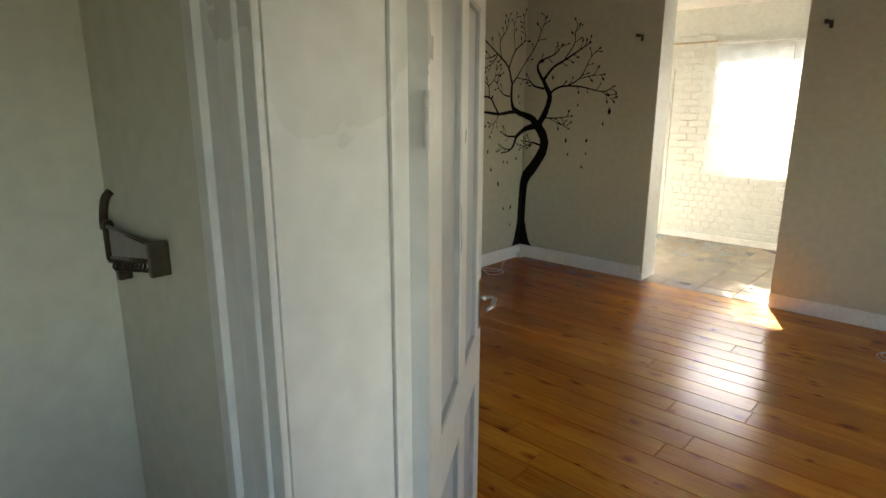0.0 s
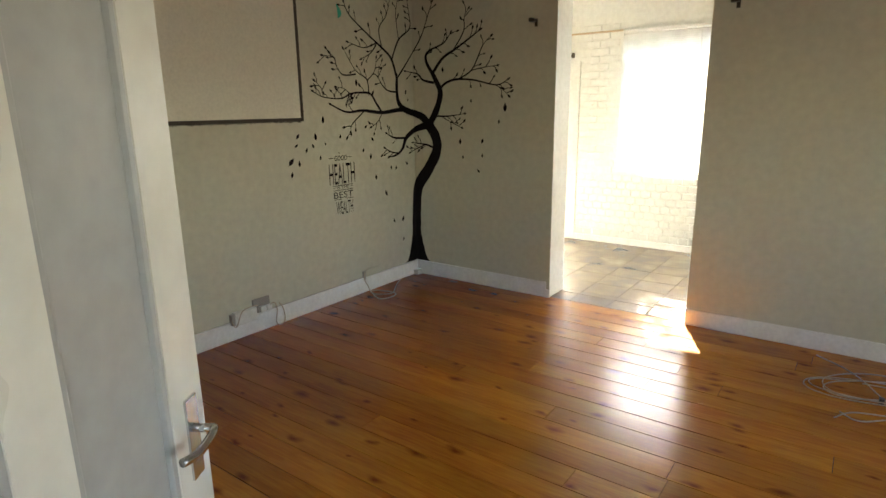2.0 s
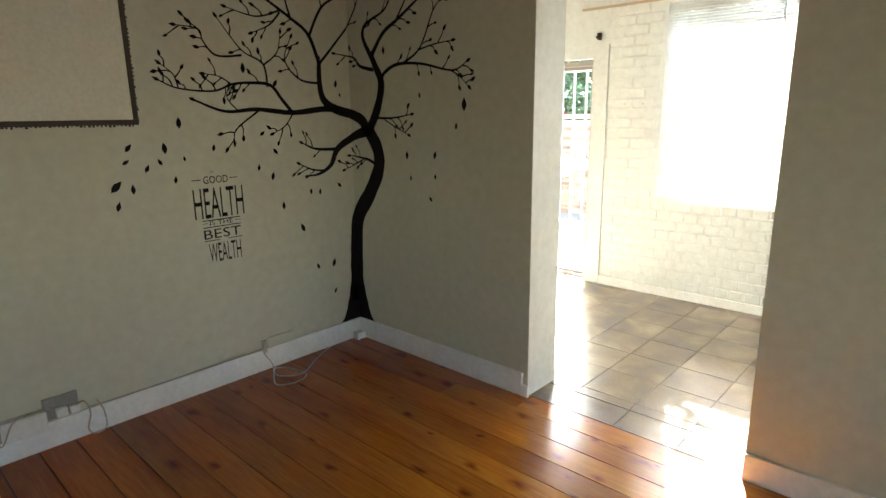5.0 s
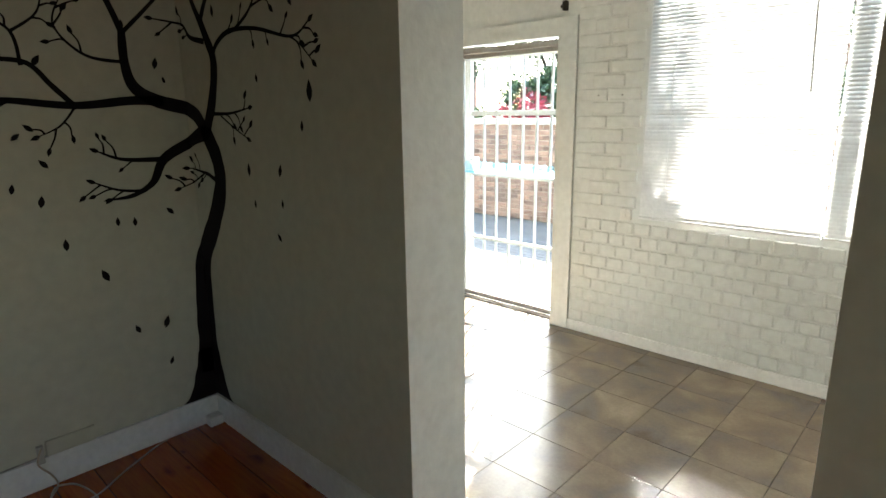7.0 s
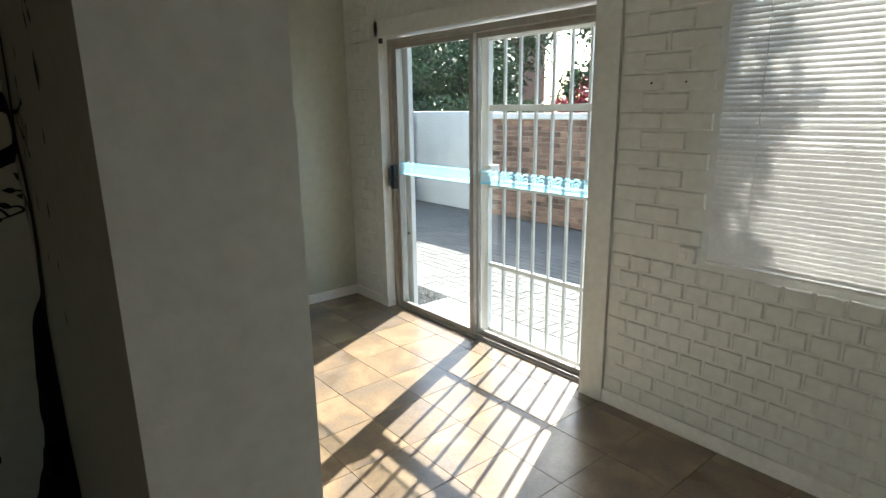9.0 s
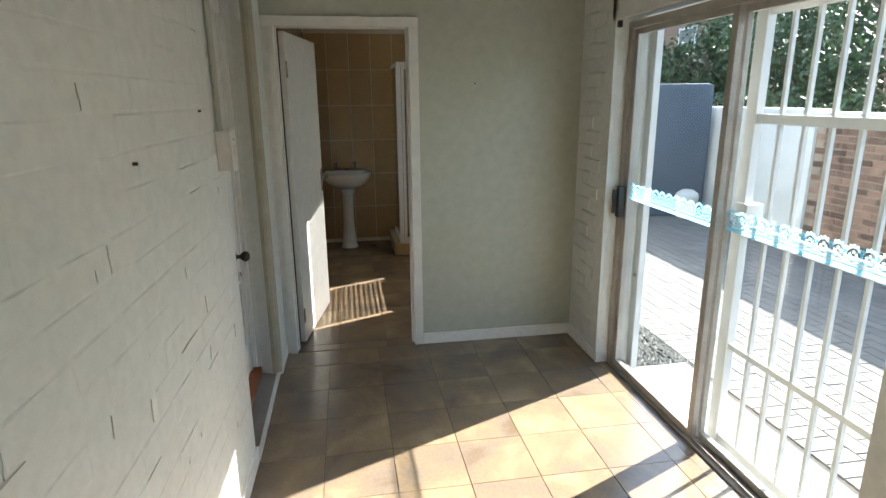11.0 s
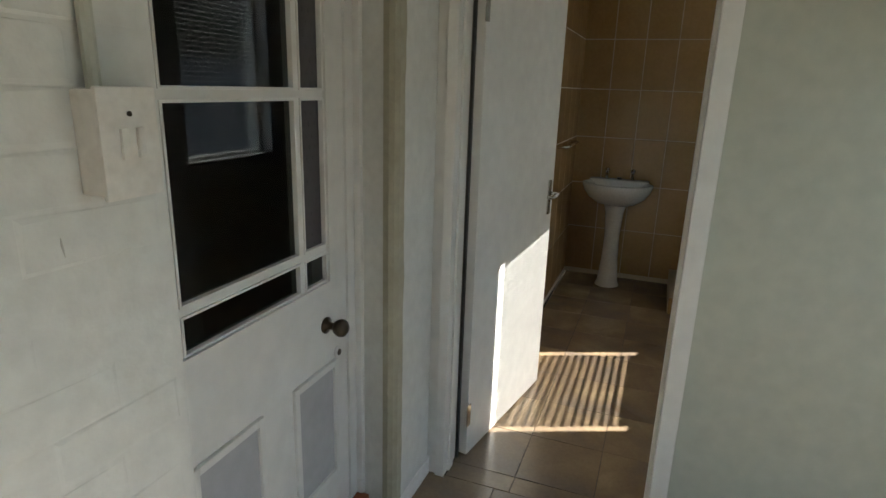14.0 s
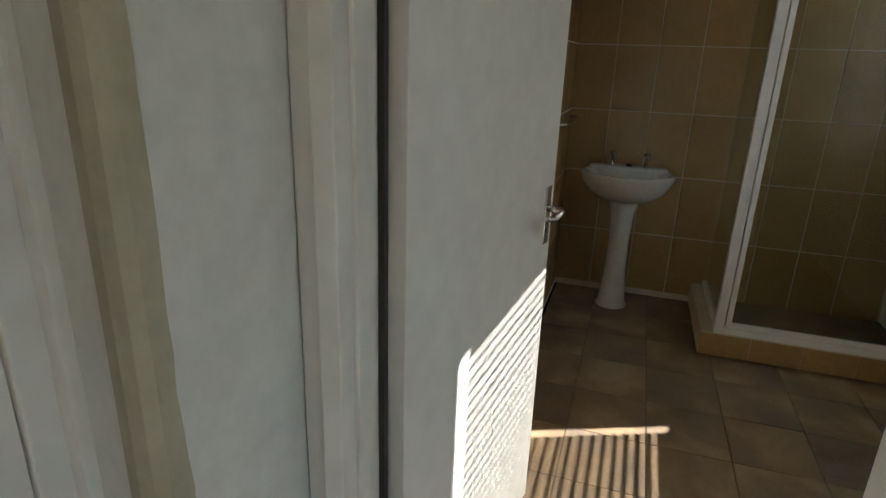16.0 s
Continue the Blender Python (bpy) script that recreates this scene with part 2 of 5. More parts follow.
ALU = material("bronze_aluminium", (0.45, 0.43, 0.39), 0.38, (0.36, 0.34, 0.30), 10, 80, 0.03, 0.2)
BLACKPLASTIC = material("black_plastic", (0.02, 0.02, 0.02), 0.4)
WHITEPLASTIC = material("white_plastic", (0.76, 0.75, 0.70), 0.35, (0.68, 0.66, 0.6), 12, 60, 0.02)
OLDPLASTIC = material("yellowed_plastic", (0.55, 0.42, 0.27), 0.4)
CABLE = material("cream_cable_sheath", (0.54, 0.42, 0.31), 0.45)
GREYCABLE = material("grey_cable_sheath", (0.45, 0.42, 0.38), 0.5)
SCREENWHITE = material("matt_projection_white", (0.74, 0.71, 0.60), 0.6, (0.71, 0.68, 0.57), 0.8, 60, 0.04)
SCREENEDGE = material("dark_screen_border", (0.05, 0.035, 0.022), 0.6)
SLAT = material("white_slat_enamel", (0.80, 0.80, 0.78), 0.35)
slat_nodes, slat_links = SLAT.node_tree.nodes, SLAT.node_tree.links
slat_glow, slat_mix = slat_nodes.new("ShaderNodeBsdfTranslucent"), slat_nodes.new("ShaderNodeMixShader")
slat_glow.inputs[0].default_value = (0.78, 0.78, 0.74, 1)
slat_mix.inputs[0].default_value = 0.06
slat_links.new(slat_nodes["Principled BSDF"].outputs[0], slat_mix.inputs[1])
slat_links.new(slat_glow.outputs[0], slat_mix.inputs[2])
slat_links.new(slat_mix.outputs[0], slat_nodes["Material Output"].inputs[0])
GATEWHITE = material("white_steel_enamel", (0.82, 0.82, 0.80), 0.4, (0.72, 0.71, 0.68), 9, 60, 0.05)
CERAMIC = material("white_ceramic", (0.80, 0.80, 0.77), 0.12, (0.76, 0.75, 0.72), 4, 60, 0.0)
WALLTILE = material("tan_glazed_tile", (0.42, 0.27, 0.12), 0.25, (0.36, 0.225, 0.095), 5, 40, 0.04, island=0.08)
WALLGROUT = material("pale_grout", (0.64, 0.54, 0.40), 0.8)
REDWOOD = material("red_brown_timber", (0.30, 0.085, 0.025), 0.4, (0.20, 0.05, 0.015), 6, 60, 0.1, stretch=(1, 6, 6))
CEMENT = material("grey_cement", (0.30, 0.28, 0.25), 0.7, (0.22, 0.20, 0.18), 5, 60, 0.3)
PAVER = material("grey_brick_paver", (0.21, 0.203, 0.19), 0.85, (0.17, 0.163, 0.15), 6, 60, 0.4, island=0.18)
SLAB = material("pale_concrete_slab", (0.33, 0.33, 0.32), 0.8, None, 5, 60, 0.3)
SAND = material("joint_sand", (0.07, 0.063, 0.055), 0.9)
PEBBLE = material("grey_pebble", (0.19, 0.19, 0.18), 0.7, (0.09, 0.09, 0.088), 20, 90, 0.1, island=0.5)
REDBRICK = material("red_stock_brick", (0.33, 0.20, 0.145), 0.8, (0.19, 0.10, 0.07), 7, 60, 0.4, island=0.6)
MORTAR = material("lime_mortar", (0.40, 0.32, 0.25), 0.9, None, 8, 60, 0.3)
WHITEWASH = material("white_rough_plaster", (0.72, 0.72, 0.70), 0.8, (0.62, 0.62, 0.6), 3, 30, 0.4)
BLUEWALL = material("dark_blue_plaster", (0.085, 0.105, 0.14), 0.8, (0.06, 0.085, 0.115), 2, 9, 0.04)
LEAF = material("hedge_leaf", (0.085, 0.13, 0.045), 0.5, (0.04, 0.075, 0.025), 3, 60, 0.0, island=0.5)
REDLEAF = material("bougainvillea_petal", (0.35, 0.04, 0.06), 0.5, None, 3, 60, 0.0, island=0.4)
BARK = material("tree_bark", (0.12, 0.09, 0.065), 0.9, None, 9, 60, 0.5)
ROOF = material("terracotta_roof", (0.28, 0.11, 0.07), 0.8, None, 5, 40, 0.3)
HOUSE = material("russet_house_plaster", (0.30, 0.16, 0.11), 0.8)
# grey that carries the dark of unlit rooms seen through glass
DARKROOM = material("unlit_room_grey", (0.20, 0.20, 0.19), 0.8)
GLASS = glass_material("clear_glass", (0.91, 0.94, 0.93))
DARKGLASS = glass_material("smoky_door_glass", (0.56, 0.60, 0.60))
PATTERNGLASS = glass_material("patterned_glass", (0.45, 0.44, 0.45), 0.15, 0.55, (0.20, 0.19, 0.195))
LACE = glass_material("lace_sticker", (0.75, 0.95, 1.0), 0.3, 0.15, (0.62, 0.85, 0.92))
for node in list(LACE.node_tree.nodes):
    if node.type == "BSDF_DIFFUSE":
        thin = LACE.node_tree.nodes.new("ShaderNodeBsdfTranslucent")
        thin.inputs[0].default_value = (0.20, 0.50, 0.62, 1)
        LACE.node_tree.links.new(thin.outputs[0], node.outputs[0].links[0].to_socket)

# ---- building helpers ----


def box(bm, x0, y0, z0, x1, y1, z1, bevel=0.0):
    """A box between two corners, its edges rounded by bevel."""
    made = bmesh.ops.create_cube(bm, size=1.0)["verts"]
    for v in made:
        v.co = Vector(((x0 + x1) / 2 + v.co.x * (x1 - x0), (y0 + y1) / 2 + v.co.y * (y1 - y0), (z0 + z1) / 2 + v.co.z * (z1 - z0)))
    if bevel:
        edges = list({e for v in made for e in v.link_edges})
        bmesh.ops.bevel(bm, geom=edges, offset=bevel, segments=2, affect="EDGES", profile=0.7)
    return bm


def boxes(*rows, bevel=0.0):
    bm = bmesh.new()
    for r in rows:
        box(bm, *r, bevel=bevel)
    return bm


def rod(bm, a, b, r, sides=10, r2=None):
    """A round bar from a to b."""
    a, b = Vector(a), Vector(b)
    d = b - a
    m = Matrix.Translation((a + b) / 2) @ d.to_track_quat("Z", "Y").to_matrix().to_4x4()
    bmesh.ops.create_cone(bm, cap_ends=True, segments=sides, radius1=r, radius2=r if r2 is None else r2, depth=d.length, matrix=m)
    return bm


def lathe(bm, profile, m=None, sides=24):
    """A turned shape from (radius, height) pairs."""
    m = m or Matrix()
    rings = []
    for r, z in profile:
        rings.append([bm.verts.new(m @ Vector((max(r, 1e-4) * math.cos(2 * math.pi * k / sides), max(r, 1e-4) * math.sin(2 * math.pi * k / sides), z))) for k in range(sides)])
    for a, b in zip(rings, rings[1:]):
        for k in range(sides):
            bm.faces.new((a[k], a[(k + 1) % sides], b[(k + 1) % sides], b[k]))
    bm.faces.new(rings[0][::-1])
    bm.faces.new(rings[-1])
    return bm


def tube(bm, points, r, sides=6):
    """A bent round bar through points."""
    pts = [Vector(p) for p in points]
    rings = []
    for i, p in enumerate(pts):
        d = (pts[min(i + 1, len(pts) - 1)] - pts[max(i - 1, 0)]).normalized()
        side = d.cross(Vector((0, 0, 1)))
        side = side.normalized() if side.length > 0.05 else Vector((1, 0, 0))
        up = side.cross(d).normalized()
        rings.append([bm.verts.new(p + r * (math.cos(2 * math.pi * k / sides) * side + math.sin(2 * math.pi * k / sides) * up)) for k in range(sides)])
    for a, b in zip(rings, rings[1:]):
        for k in range(sides):
            bm.faces.new((a[k], b[k], b[(k + 1) % sides], a[(k + 1) % sides]))
    bm.faces.new(rings[0])
    bm.faces.new(rings[-1][::-1])
    return bm


def mesh_of(name, bm, mat, smooth=False):
    bmesh.ops.recalc_face_normals(bm, faces=bm.faces[:])
    me = bpy.data.meshes.new(name)
    bm.to_mesh(me)
    bm.free()
    me.materials.append(mat)
    if smooth:
        for p in me.polygons:
            p.use_smooth = True
    return me


def thing(name, label, category, group="", kind="", at=(0, 0, 0)):
    ob = new(name)
    ob.location = at
    ob.empty_display_size = 0.1
    return tagged(ob, label, category, group, kind)


def part(name, bm, mat, parent, label="", smooth=False):
    ob = new(name, mesh_of(name, bm, mat, smooth))
    ob.parent = parent
    return tagged(ob, label)


def solid(name, bm, mat, label, category, group="", kind="", smooth=False):
    return tagged(new(name, mesh_of(name, bm, mat, smooth)), label, category, group, kind)


def smooth_line(pts, steps=8):
    """Catmull-Rom through control points of any dimension."""
    pts = [Vector(p) for p in pts]
    out = []
    for i in range(len(pts) - 1):
        p0, p1, p2, p3 = pts[max(i - 1, 0)], pts[i], pts[i + 1], pts[min(i + 2, len(pts) - 1)]
        for k in range(steps):
            t = k / steps
            out.append(0.5 * (2 * p1 + (p2 - p0) * t + (2 * p0 - 5 * p1 + 4 * p2 - p3) * t * t + (3 * p1 - p0 - 3 * p2 + p3) * t ** 3))
    out.append(pts[-1])
    return out


def wall_boxes(axis, f0, f1, a0, a1, z0, z1, openings=()):
    """A wall between faces f0 and f1, running from a0 to a1, with openings (b0, b1, low, high)."""
    rows = []
    cur = a0
    for b0, b1, lo, hi in sorted(openings):
        if b0 > cur:
            rows.append((cur, b0, z0, z1))
        if lo > z0:
            rows.append((b0, b1, z0, lo))
        if hi < z1:
            rows.append((b0, b1, hi, z1))
        cur = b1
    if cur < a1:
        rows.append((cur, a1, z0, z1))
    bm = bmesh.new()
    for p, q, lo, hi in rows:
        if axis == "x":
            box(bm, p, f0, lo, q, f1, hi)
        else:
            box(bm, f0, p, lo, f1, q, hi)
    return bm


def wall(name, label, mat, *spec, openings=()):
    return solid(name, wall_boxes(*spec, openings=openings), mat, label, "wall", kind="structure")


# ---- the plan ----
CEIL = 2.85
OPEN_L, OPEN_R = 1.475, 2.615          # opening from the living room to the sunroom
SUN_Y = 2.32                          # garden wall of the sunroom, inner face
END_X = -1.82                         # bathroom wall of the sunroom
GROUND = -0.12


def hall_face(x):
    """Sunroom face of the house wall, which runs slightly out of square."""
    return 0.28 + (1.475 - x) * 0.021


# living room shell
wall("wall_west", "beige painted plaster living room wall", PLASTER, "y", -0.2, 0.0, -5.0, 0.0, 0, CEIL)
wall("wall_east", "beige painted plaster wall with a window", PLASTER, "y", 6.6, 6.8, -4.65, 0.0, 0, CEIL, openings=[(-4.35, -3.25, 1.0, 2.15)])
wall("wall_south", "beige plaster wall with the hall doorway", PLASTER, "x", -4.90, -4.65, 0.0, 6.8, 0, CEIL, openings=[(2.96, 3.86, 0, 2.12)])


def skew_wall(name, label, mat, rows):
    bm = bmesh.new()
    for x0, x1, z0, z1, yb in rows:
        vs = [bm.verts.new(p) for p in ((x0, yb, z0), (x1, yb, z0), (x1, hall_face(x1), z0), (x0, hall_face(x0), z0), (x0, yb, z1), (x1, yb, z1), (x1, hall_face(x1), z1), (x0, hall_face(x0), z1))]
        for f in ((0, 3, 2, 1), (4, 5, 6, 7), (0, 1, 5, 4), (1, 2, 6, 5), (2, 3, 7, 6), (3, 0, 4, 7)):
            bm.faces.new([vs[i] for i in f])
    return solid(name, bm, mat, label, "wall", kind="structure")


def two_faced_wall():
    """House wall: beige plaster towards the living room, painted brick towards the sunroom."""
    ob = skew_wall("wall_north", "wall between living room and sunroom, plaster and painted brick", PLASTER,
                   [(-0.64, OPEN_L, 0, CEIL, 0.0), (OPEN_L, OPEN_R, 2.62, CEIL, 0.0), (OPEN_R, 6.8, 0, CEIL, 0.0),
                    (-1.55, -0.64, 2.25, CEIL, 0.0), (-2.1, -1.55, 0, CEIL, 0.0)])
    me = ob.data
    me.materials.append(BRICKPAINT)
    for p in me.polygons:
        if p.center.y > 0.01:
            p.material_index = 1
    return ob


two_faced_wall()
# hall behind the entrance door
wall("wall_hall_west", "pale hall side wall", PLASTER, "y", 2.02, 2.22, -6.9, -4.90, 0, CEIL)
wall("wall_hall_east", "pale hall side wall with a window opening", PLASTER, "y", 4.6, 4.8, -6.9, -4.90, 0, CEIL, openings=[(-6.25, -5.65, 1.15, 2.05)])
wall("wall_hall_south", "pale hall end wall", PLASTER, "x", -7.0, -6.8, 2.02, 4.8, 0, CEIL)
# sunroom shell
wall("wall_garden", "white painted brick garden wall of the sunroom", BRICKPAINT, "x", SUN_Y, SUN_Y + 0.24, -5.1, 3.8, GROUND, CEIL,
     openings=[(-1.33, 0.55, GROUND, 2.06), (1.08, 3.2, 0.89, 2.42), (-4.03, -2.995, 0.955, 2.42)])
wall("wall_sunroom_east", "white painted end wall", BRICKPAINT, "y", 3.6, 3.8, 0.22, SUN_Y, 0, CEIL)
wall("wall_bathroom", "pale green plaster wall with the bathroom doorway", SUNPLASTER, "y", END_X - 0.12, END_X, 0.35, SUN_Y, 0, CEIL, openings=[(0.41, 1.225, 0, 2.05)])
wall("wall_bath_west", "bathroom end wall", WALLGROUT, "y", -5.1, -4.87, 0.25, SUN_Y, 0, CEIL)
wall("wall_bath_south", "bathroom side wall", WALLGROUT, "x", 0.25, 0.415, -4.87, END_X - 0.12, 0, CEIL)
# room behind the glazed door, its dimness put into the wall colour
solid("wall_back_room", boxes((-2.3, -2.5, 0, -2.1, 0.0, CEIL), (-2.3, -2.7, 0, -0.2, -2.5, CEIL)), DARKROOM, "walls of the room behind the glazed door, its dimness put into their grey", "wall", kind="structure")
solid("ceiling", boxes((-5.1, -7.0, CEIL, 6.8, SUN_Y + 0.24, CEIL + 0.2)), CEILING, "white painted ceiling", "ceiling", kind="structure")
solid("bathroom_ceiling", boxes((-4.87, 0.43, 2.45, END_X - 0.12, SUN_Y, 2.55)), CEILING, "white bathroom ceiling", "ceiling", kind="structure")
solid("back_room_floor", boxes((-2.1, -2.5, -0.12, -0.2, 0.0, 0.06)), REDWOOD, "dark red-brown timber floor", "floor", kind="structure")

# skirtings
solid("baseboard_west", boxes((0.0, -4.65, 0.0, 0.018, -0.018, 0.138), bevel=0.004), SKIRTING, "scuffed white painted skirting board", "skirting", kind="structure")
solid("baseboard_north", boxes((0.0, -0.018, 0.0, OPEN_L - 0.03, 0.0, 0.138), bevel=0.004), SKIRTING, "scuffed white painted skirting board", "skirting", kind="structure")
solid("baseboard_corner_east", boxes((OPEN_R, -0.018, 0.0, 6.6, 0.0, 0.125), bevel=0.004), SKIRTING, "scuffed white painted skirting board", "skirting", kind="structure")
solid("baseboard_opening", boxes((OPEN_L - 0.035, -0.02, 0.0, OPEN_L + 0.012, 0.0, 0.07), bevel=0.006), SKIRTING, "short white skirting return at the opening", "skirting", kind="structure")
solid("baseboard_garden", boxes((0.55, SUN_Y - 0.016, 0.0, 3.6, SUN_Y, 0.075), bevel=0.004), SKIRTING, "white skirting below painted brick", "skirting", kind="structure")
solid("baseboard_pier", boxes((END_X, SUN_Y - 0.016, 0.0, -1.33, SUN_Y, 0.075), (-1.345, SUN_Y - 0.016, 0.0, -1.325, SUN_Y + 0.08, 0.075), bevel=0.004), SKIRTING, "white skirting round the pier", "skirting", kind="structure")
solid("baseboard_bathwall", boxes((END_X, 1.27, 0.0, END_X + 0.016, SUN_Y - 0.016, 0.075), bevel=0.004), SKIRTING, "white skirting below green plaster", "skirting", kind="structure")


def skew_strip(name, x0, x1, z1, depth, mat, label):
    bm = bmesh.new()
    a, b = hall_face(x0), hall_face(x1)
    vs = [bm.verts.new(p) for p in ((x0, a, 0), (x1, b, 0), (x1, b + depth, 0), (x0, a + depth, 0), (x0, a, z1), (x1, b, z1), (x1, b + depth, z1), (x0, a + depth, z1))]
    for f in ((0, 3, 2, 1), (4, 5, 6, 7), (0, 1, 5, 4), (1, 2, 6, 5), (2, 3, 7, 6), (3, 0, 4, 7)):
        bm.faces.new([vs[i] for i in f])
    return solid(name, bm, mat, label, "skirting", kind="structure")


skew_strip("baseboard_house", -0.64, OPEN_L, 0.075, 0.014, SKIRTING, "white skirting below painted brick")
skew_strip("baseboard_corner", -1.81, -1.53, 0.075, 0.014, SKIRTING, "short white skirting beside the bathroom door")
solid("trim", boxes((-1.51, 0.325, 0.0, -0.64, 0.342, 0.022)), SKIRTING, "narrow white edging strip on the tiles", "trim", kind="structure")
solid("recess_sill", boxes((-1.53, 0.17, 0.0, -0.64, 0.325, 0.015)), CEMENT, "grey cement floor of the door recess", "sill", kind="structure")
solid("door_sill", boxes((-1.53, 0.02, 0.015, -0.64, 0.235, 0.06), bevel=0.006), REDWOOD, "red-brown timber door sill", "sill", kind="structure")

# ---- living room ----


def hinged_leaf(parent, w, h, t, mat, stiles, panels, panel_mat, recess=0.012):
    """A panelled door leaf in local space: x from the hinge, y thickness, z up. panels: (x0, x1, z0, z1)."""
    xs = sorted({0.0, w, *[p[0] for p in panels], *[p[1] for p in panels]})
    zs = sorted({0.0, h, *[p[2] for p in panels], *[p[3] for p in panels]})
    bm = bmesh.new()
    for i in range(len(xs) - 1):
        for k in range(len(zs) - 1):
            cx, cz = (xs[i] + xs[i + 1]) / 2, (zs[k] + zs[k + 1]) / 2
            if not any(p[0] < cx < p[1] and p[2] < cz < p[3] for p in panels):
                box(bm, xs[i], -t / 2, zs[k], xs[i + 1], t / 2, zs[k + 1])
    bmesh.ops.remove_doubles(bm, verts=bm.verts[:], dist=1e-5)
    leaf = part("leaf", bm, mat, parent)
    for x0, x1, z0, z1 in panels:
        part("panel", boxes((x0 - 0.002, -t / 2 + recess, z0 - 0.002, x1 + 0.002, t / 2 - recess, z1 + 0.002)), panel_mat, leaf)
        bd = bmesh.new()
        for s in (-1, 1):
            y0, y1 = (t / 2 - recess, t / 2 - 0.002) if s > 0 else (-t / 2 + 0.002, -t / 2 + recess)
            for a in ((x0, z0, x0 + 0.014, z1), (x1 - 0.014, z0, x1, z1), (x0 + 0.014, z0, x1 - 0.014, z0 + 0.014), (x0 + 0.014, z1 - 0.014, x1 - 0.014, z1)):
                box(bd, a[0], y0, a[1], a[2], y1, a[3], bevel=0.003)
        part("moulding", bd, panel_mat, leaf)
    return leaf


def lever_handle(parent, x, z, t, side, toward):
    """Plate, keyhole and curved lever; side is +1 or -1 for the face, toward is the way the lever points along x."""
    y = side * t / 2
    plate = part("handle_plate", boxes((x - 0.02, min(y, y + side * 0.005), z - 0.085, x + 0.02, max(y, y + side * 0.005), z + 0.085), bevel=0.002), CHROME, parent, "worn chrome lever handle plate")
    bm = bmesh.new()
    rod(bm, (x, y, z + 0.02), (x, y + side * 0.045, z + 0.02), 0.009)
    tube(bm, smooth_line([(x, y + side * 0.045, z + 0.02), (x + toward * 0.03, y + side * 0.055, z + 0.024), (x + toward * 0.075, y + side * 0.05, z + 0.014), (x + toward * 0.115, y + side * 0.042, z + 0.02)], 5), 0.0085, 8)
    part("lever", bm, CHROME, plate, smooth=True)
    part("keyhole", rod(bmesh.new(), (x, y + side * 0.004, z - 0.045), (x, y + side * 0.0062, z - 0.045), 0.006), BLACKPLASTIC, plate)


def entrance_door():
    door = thing("door_1", "open white panelled entrance door with grey panels", "door", kind="structure", at=(3.0, -4.605, 0.012))
    door.rotation_euler = (0, 0, radians(122.1))
    w, h, t = 0.845, 2.03, 0.042
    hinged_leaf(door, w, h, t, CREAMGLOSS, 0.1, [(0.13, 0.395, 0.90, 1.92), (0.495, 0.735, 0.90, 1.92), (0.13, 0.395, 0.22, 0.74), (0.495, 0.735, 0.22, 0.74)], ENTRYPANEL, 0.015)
    for s in (-1, 1):
        lever_handle(door, w - 0.05, 1.0, t, s, -1)
    for z in (0.25, 1.62):
        part("hinge", rod(bmesh.new(), (-0.004, -0.022, z - 0.05), (-0.004, -0.022, z + 0.05), 0.008), CREAMGLOSS, door)


entrance_door()


def entrance_frame():
    fr = thing("door_frame_1", "white moulded timber door frame and architrave", "door frame", kind="structure")
    part("lining", boxes((2.96, -4.90, 0, 2.99, -4.65, 2.12), (3.83, -4.90, 0, 3.86, -4.65, 2.12), (2.99, -4.90, 2.09, 3.83, -4.65, 2.12), bevel=0.002), CREAMGLOSS, fr)
    part("stop", boxes((2.99, -4.668, 0, 3.001, -4.652, 2.09), (3.816, -4.83, 0, 3.83, -4.69, 2.09), bevel=0.003), CREAMGLOSS, fr)
    rows = []
    for x0, x1, d in ((2.945, 2.985, 0.014), (2.895, 2.945, 0.022), (2.835, 2.895, 0.016), (2.80, 2.835, 0.03)):
        rows.append((x0, -4.90 - d, 0, x1, -4.90, 2.17 + (2.96 - x0)))
    part("architrave", boxes(*rows, bevel=0.005), CREAMGLOSS, fr)
    part("architrave", boxes((3.845, -4.925, 0, 3.98, -4.90, 2.2), (2.985, -4.925, 2.10, 3.845, -4.90, 2.22), bevel=0.005), CREAMGLOSS, fr)
    part("architrave", boxes((2.87, -4.65, 0, 2.99, -4.616, 2.19), (3.855, -4.65, 0, 3.96, -4.63, 2.19), (2.965, -4.65, 2.11, 3.855, -4.63, 2.19), bevel=0.005), CREAMGLOSS, fr)


entrance_frame()


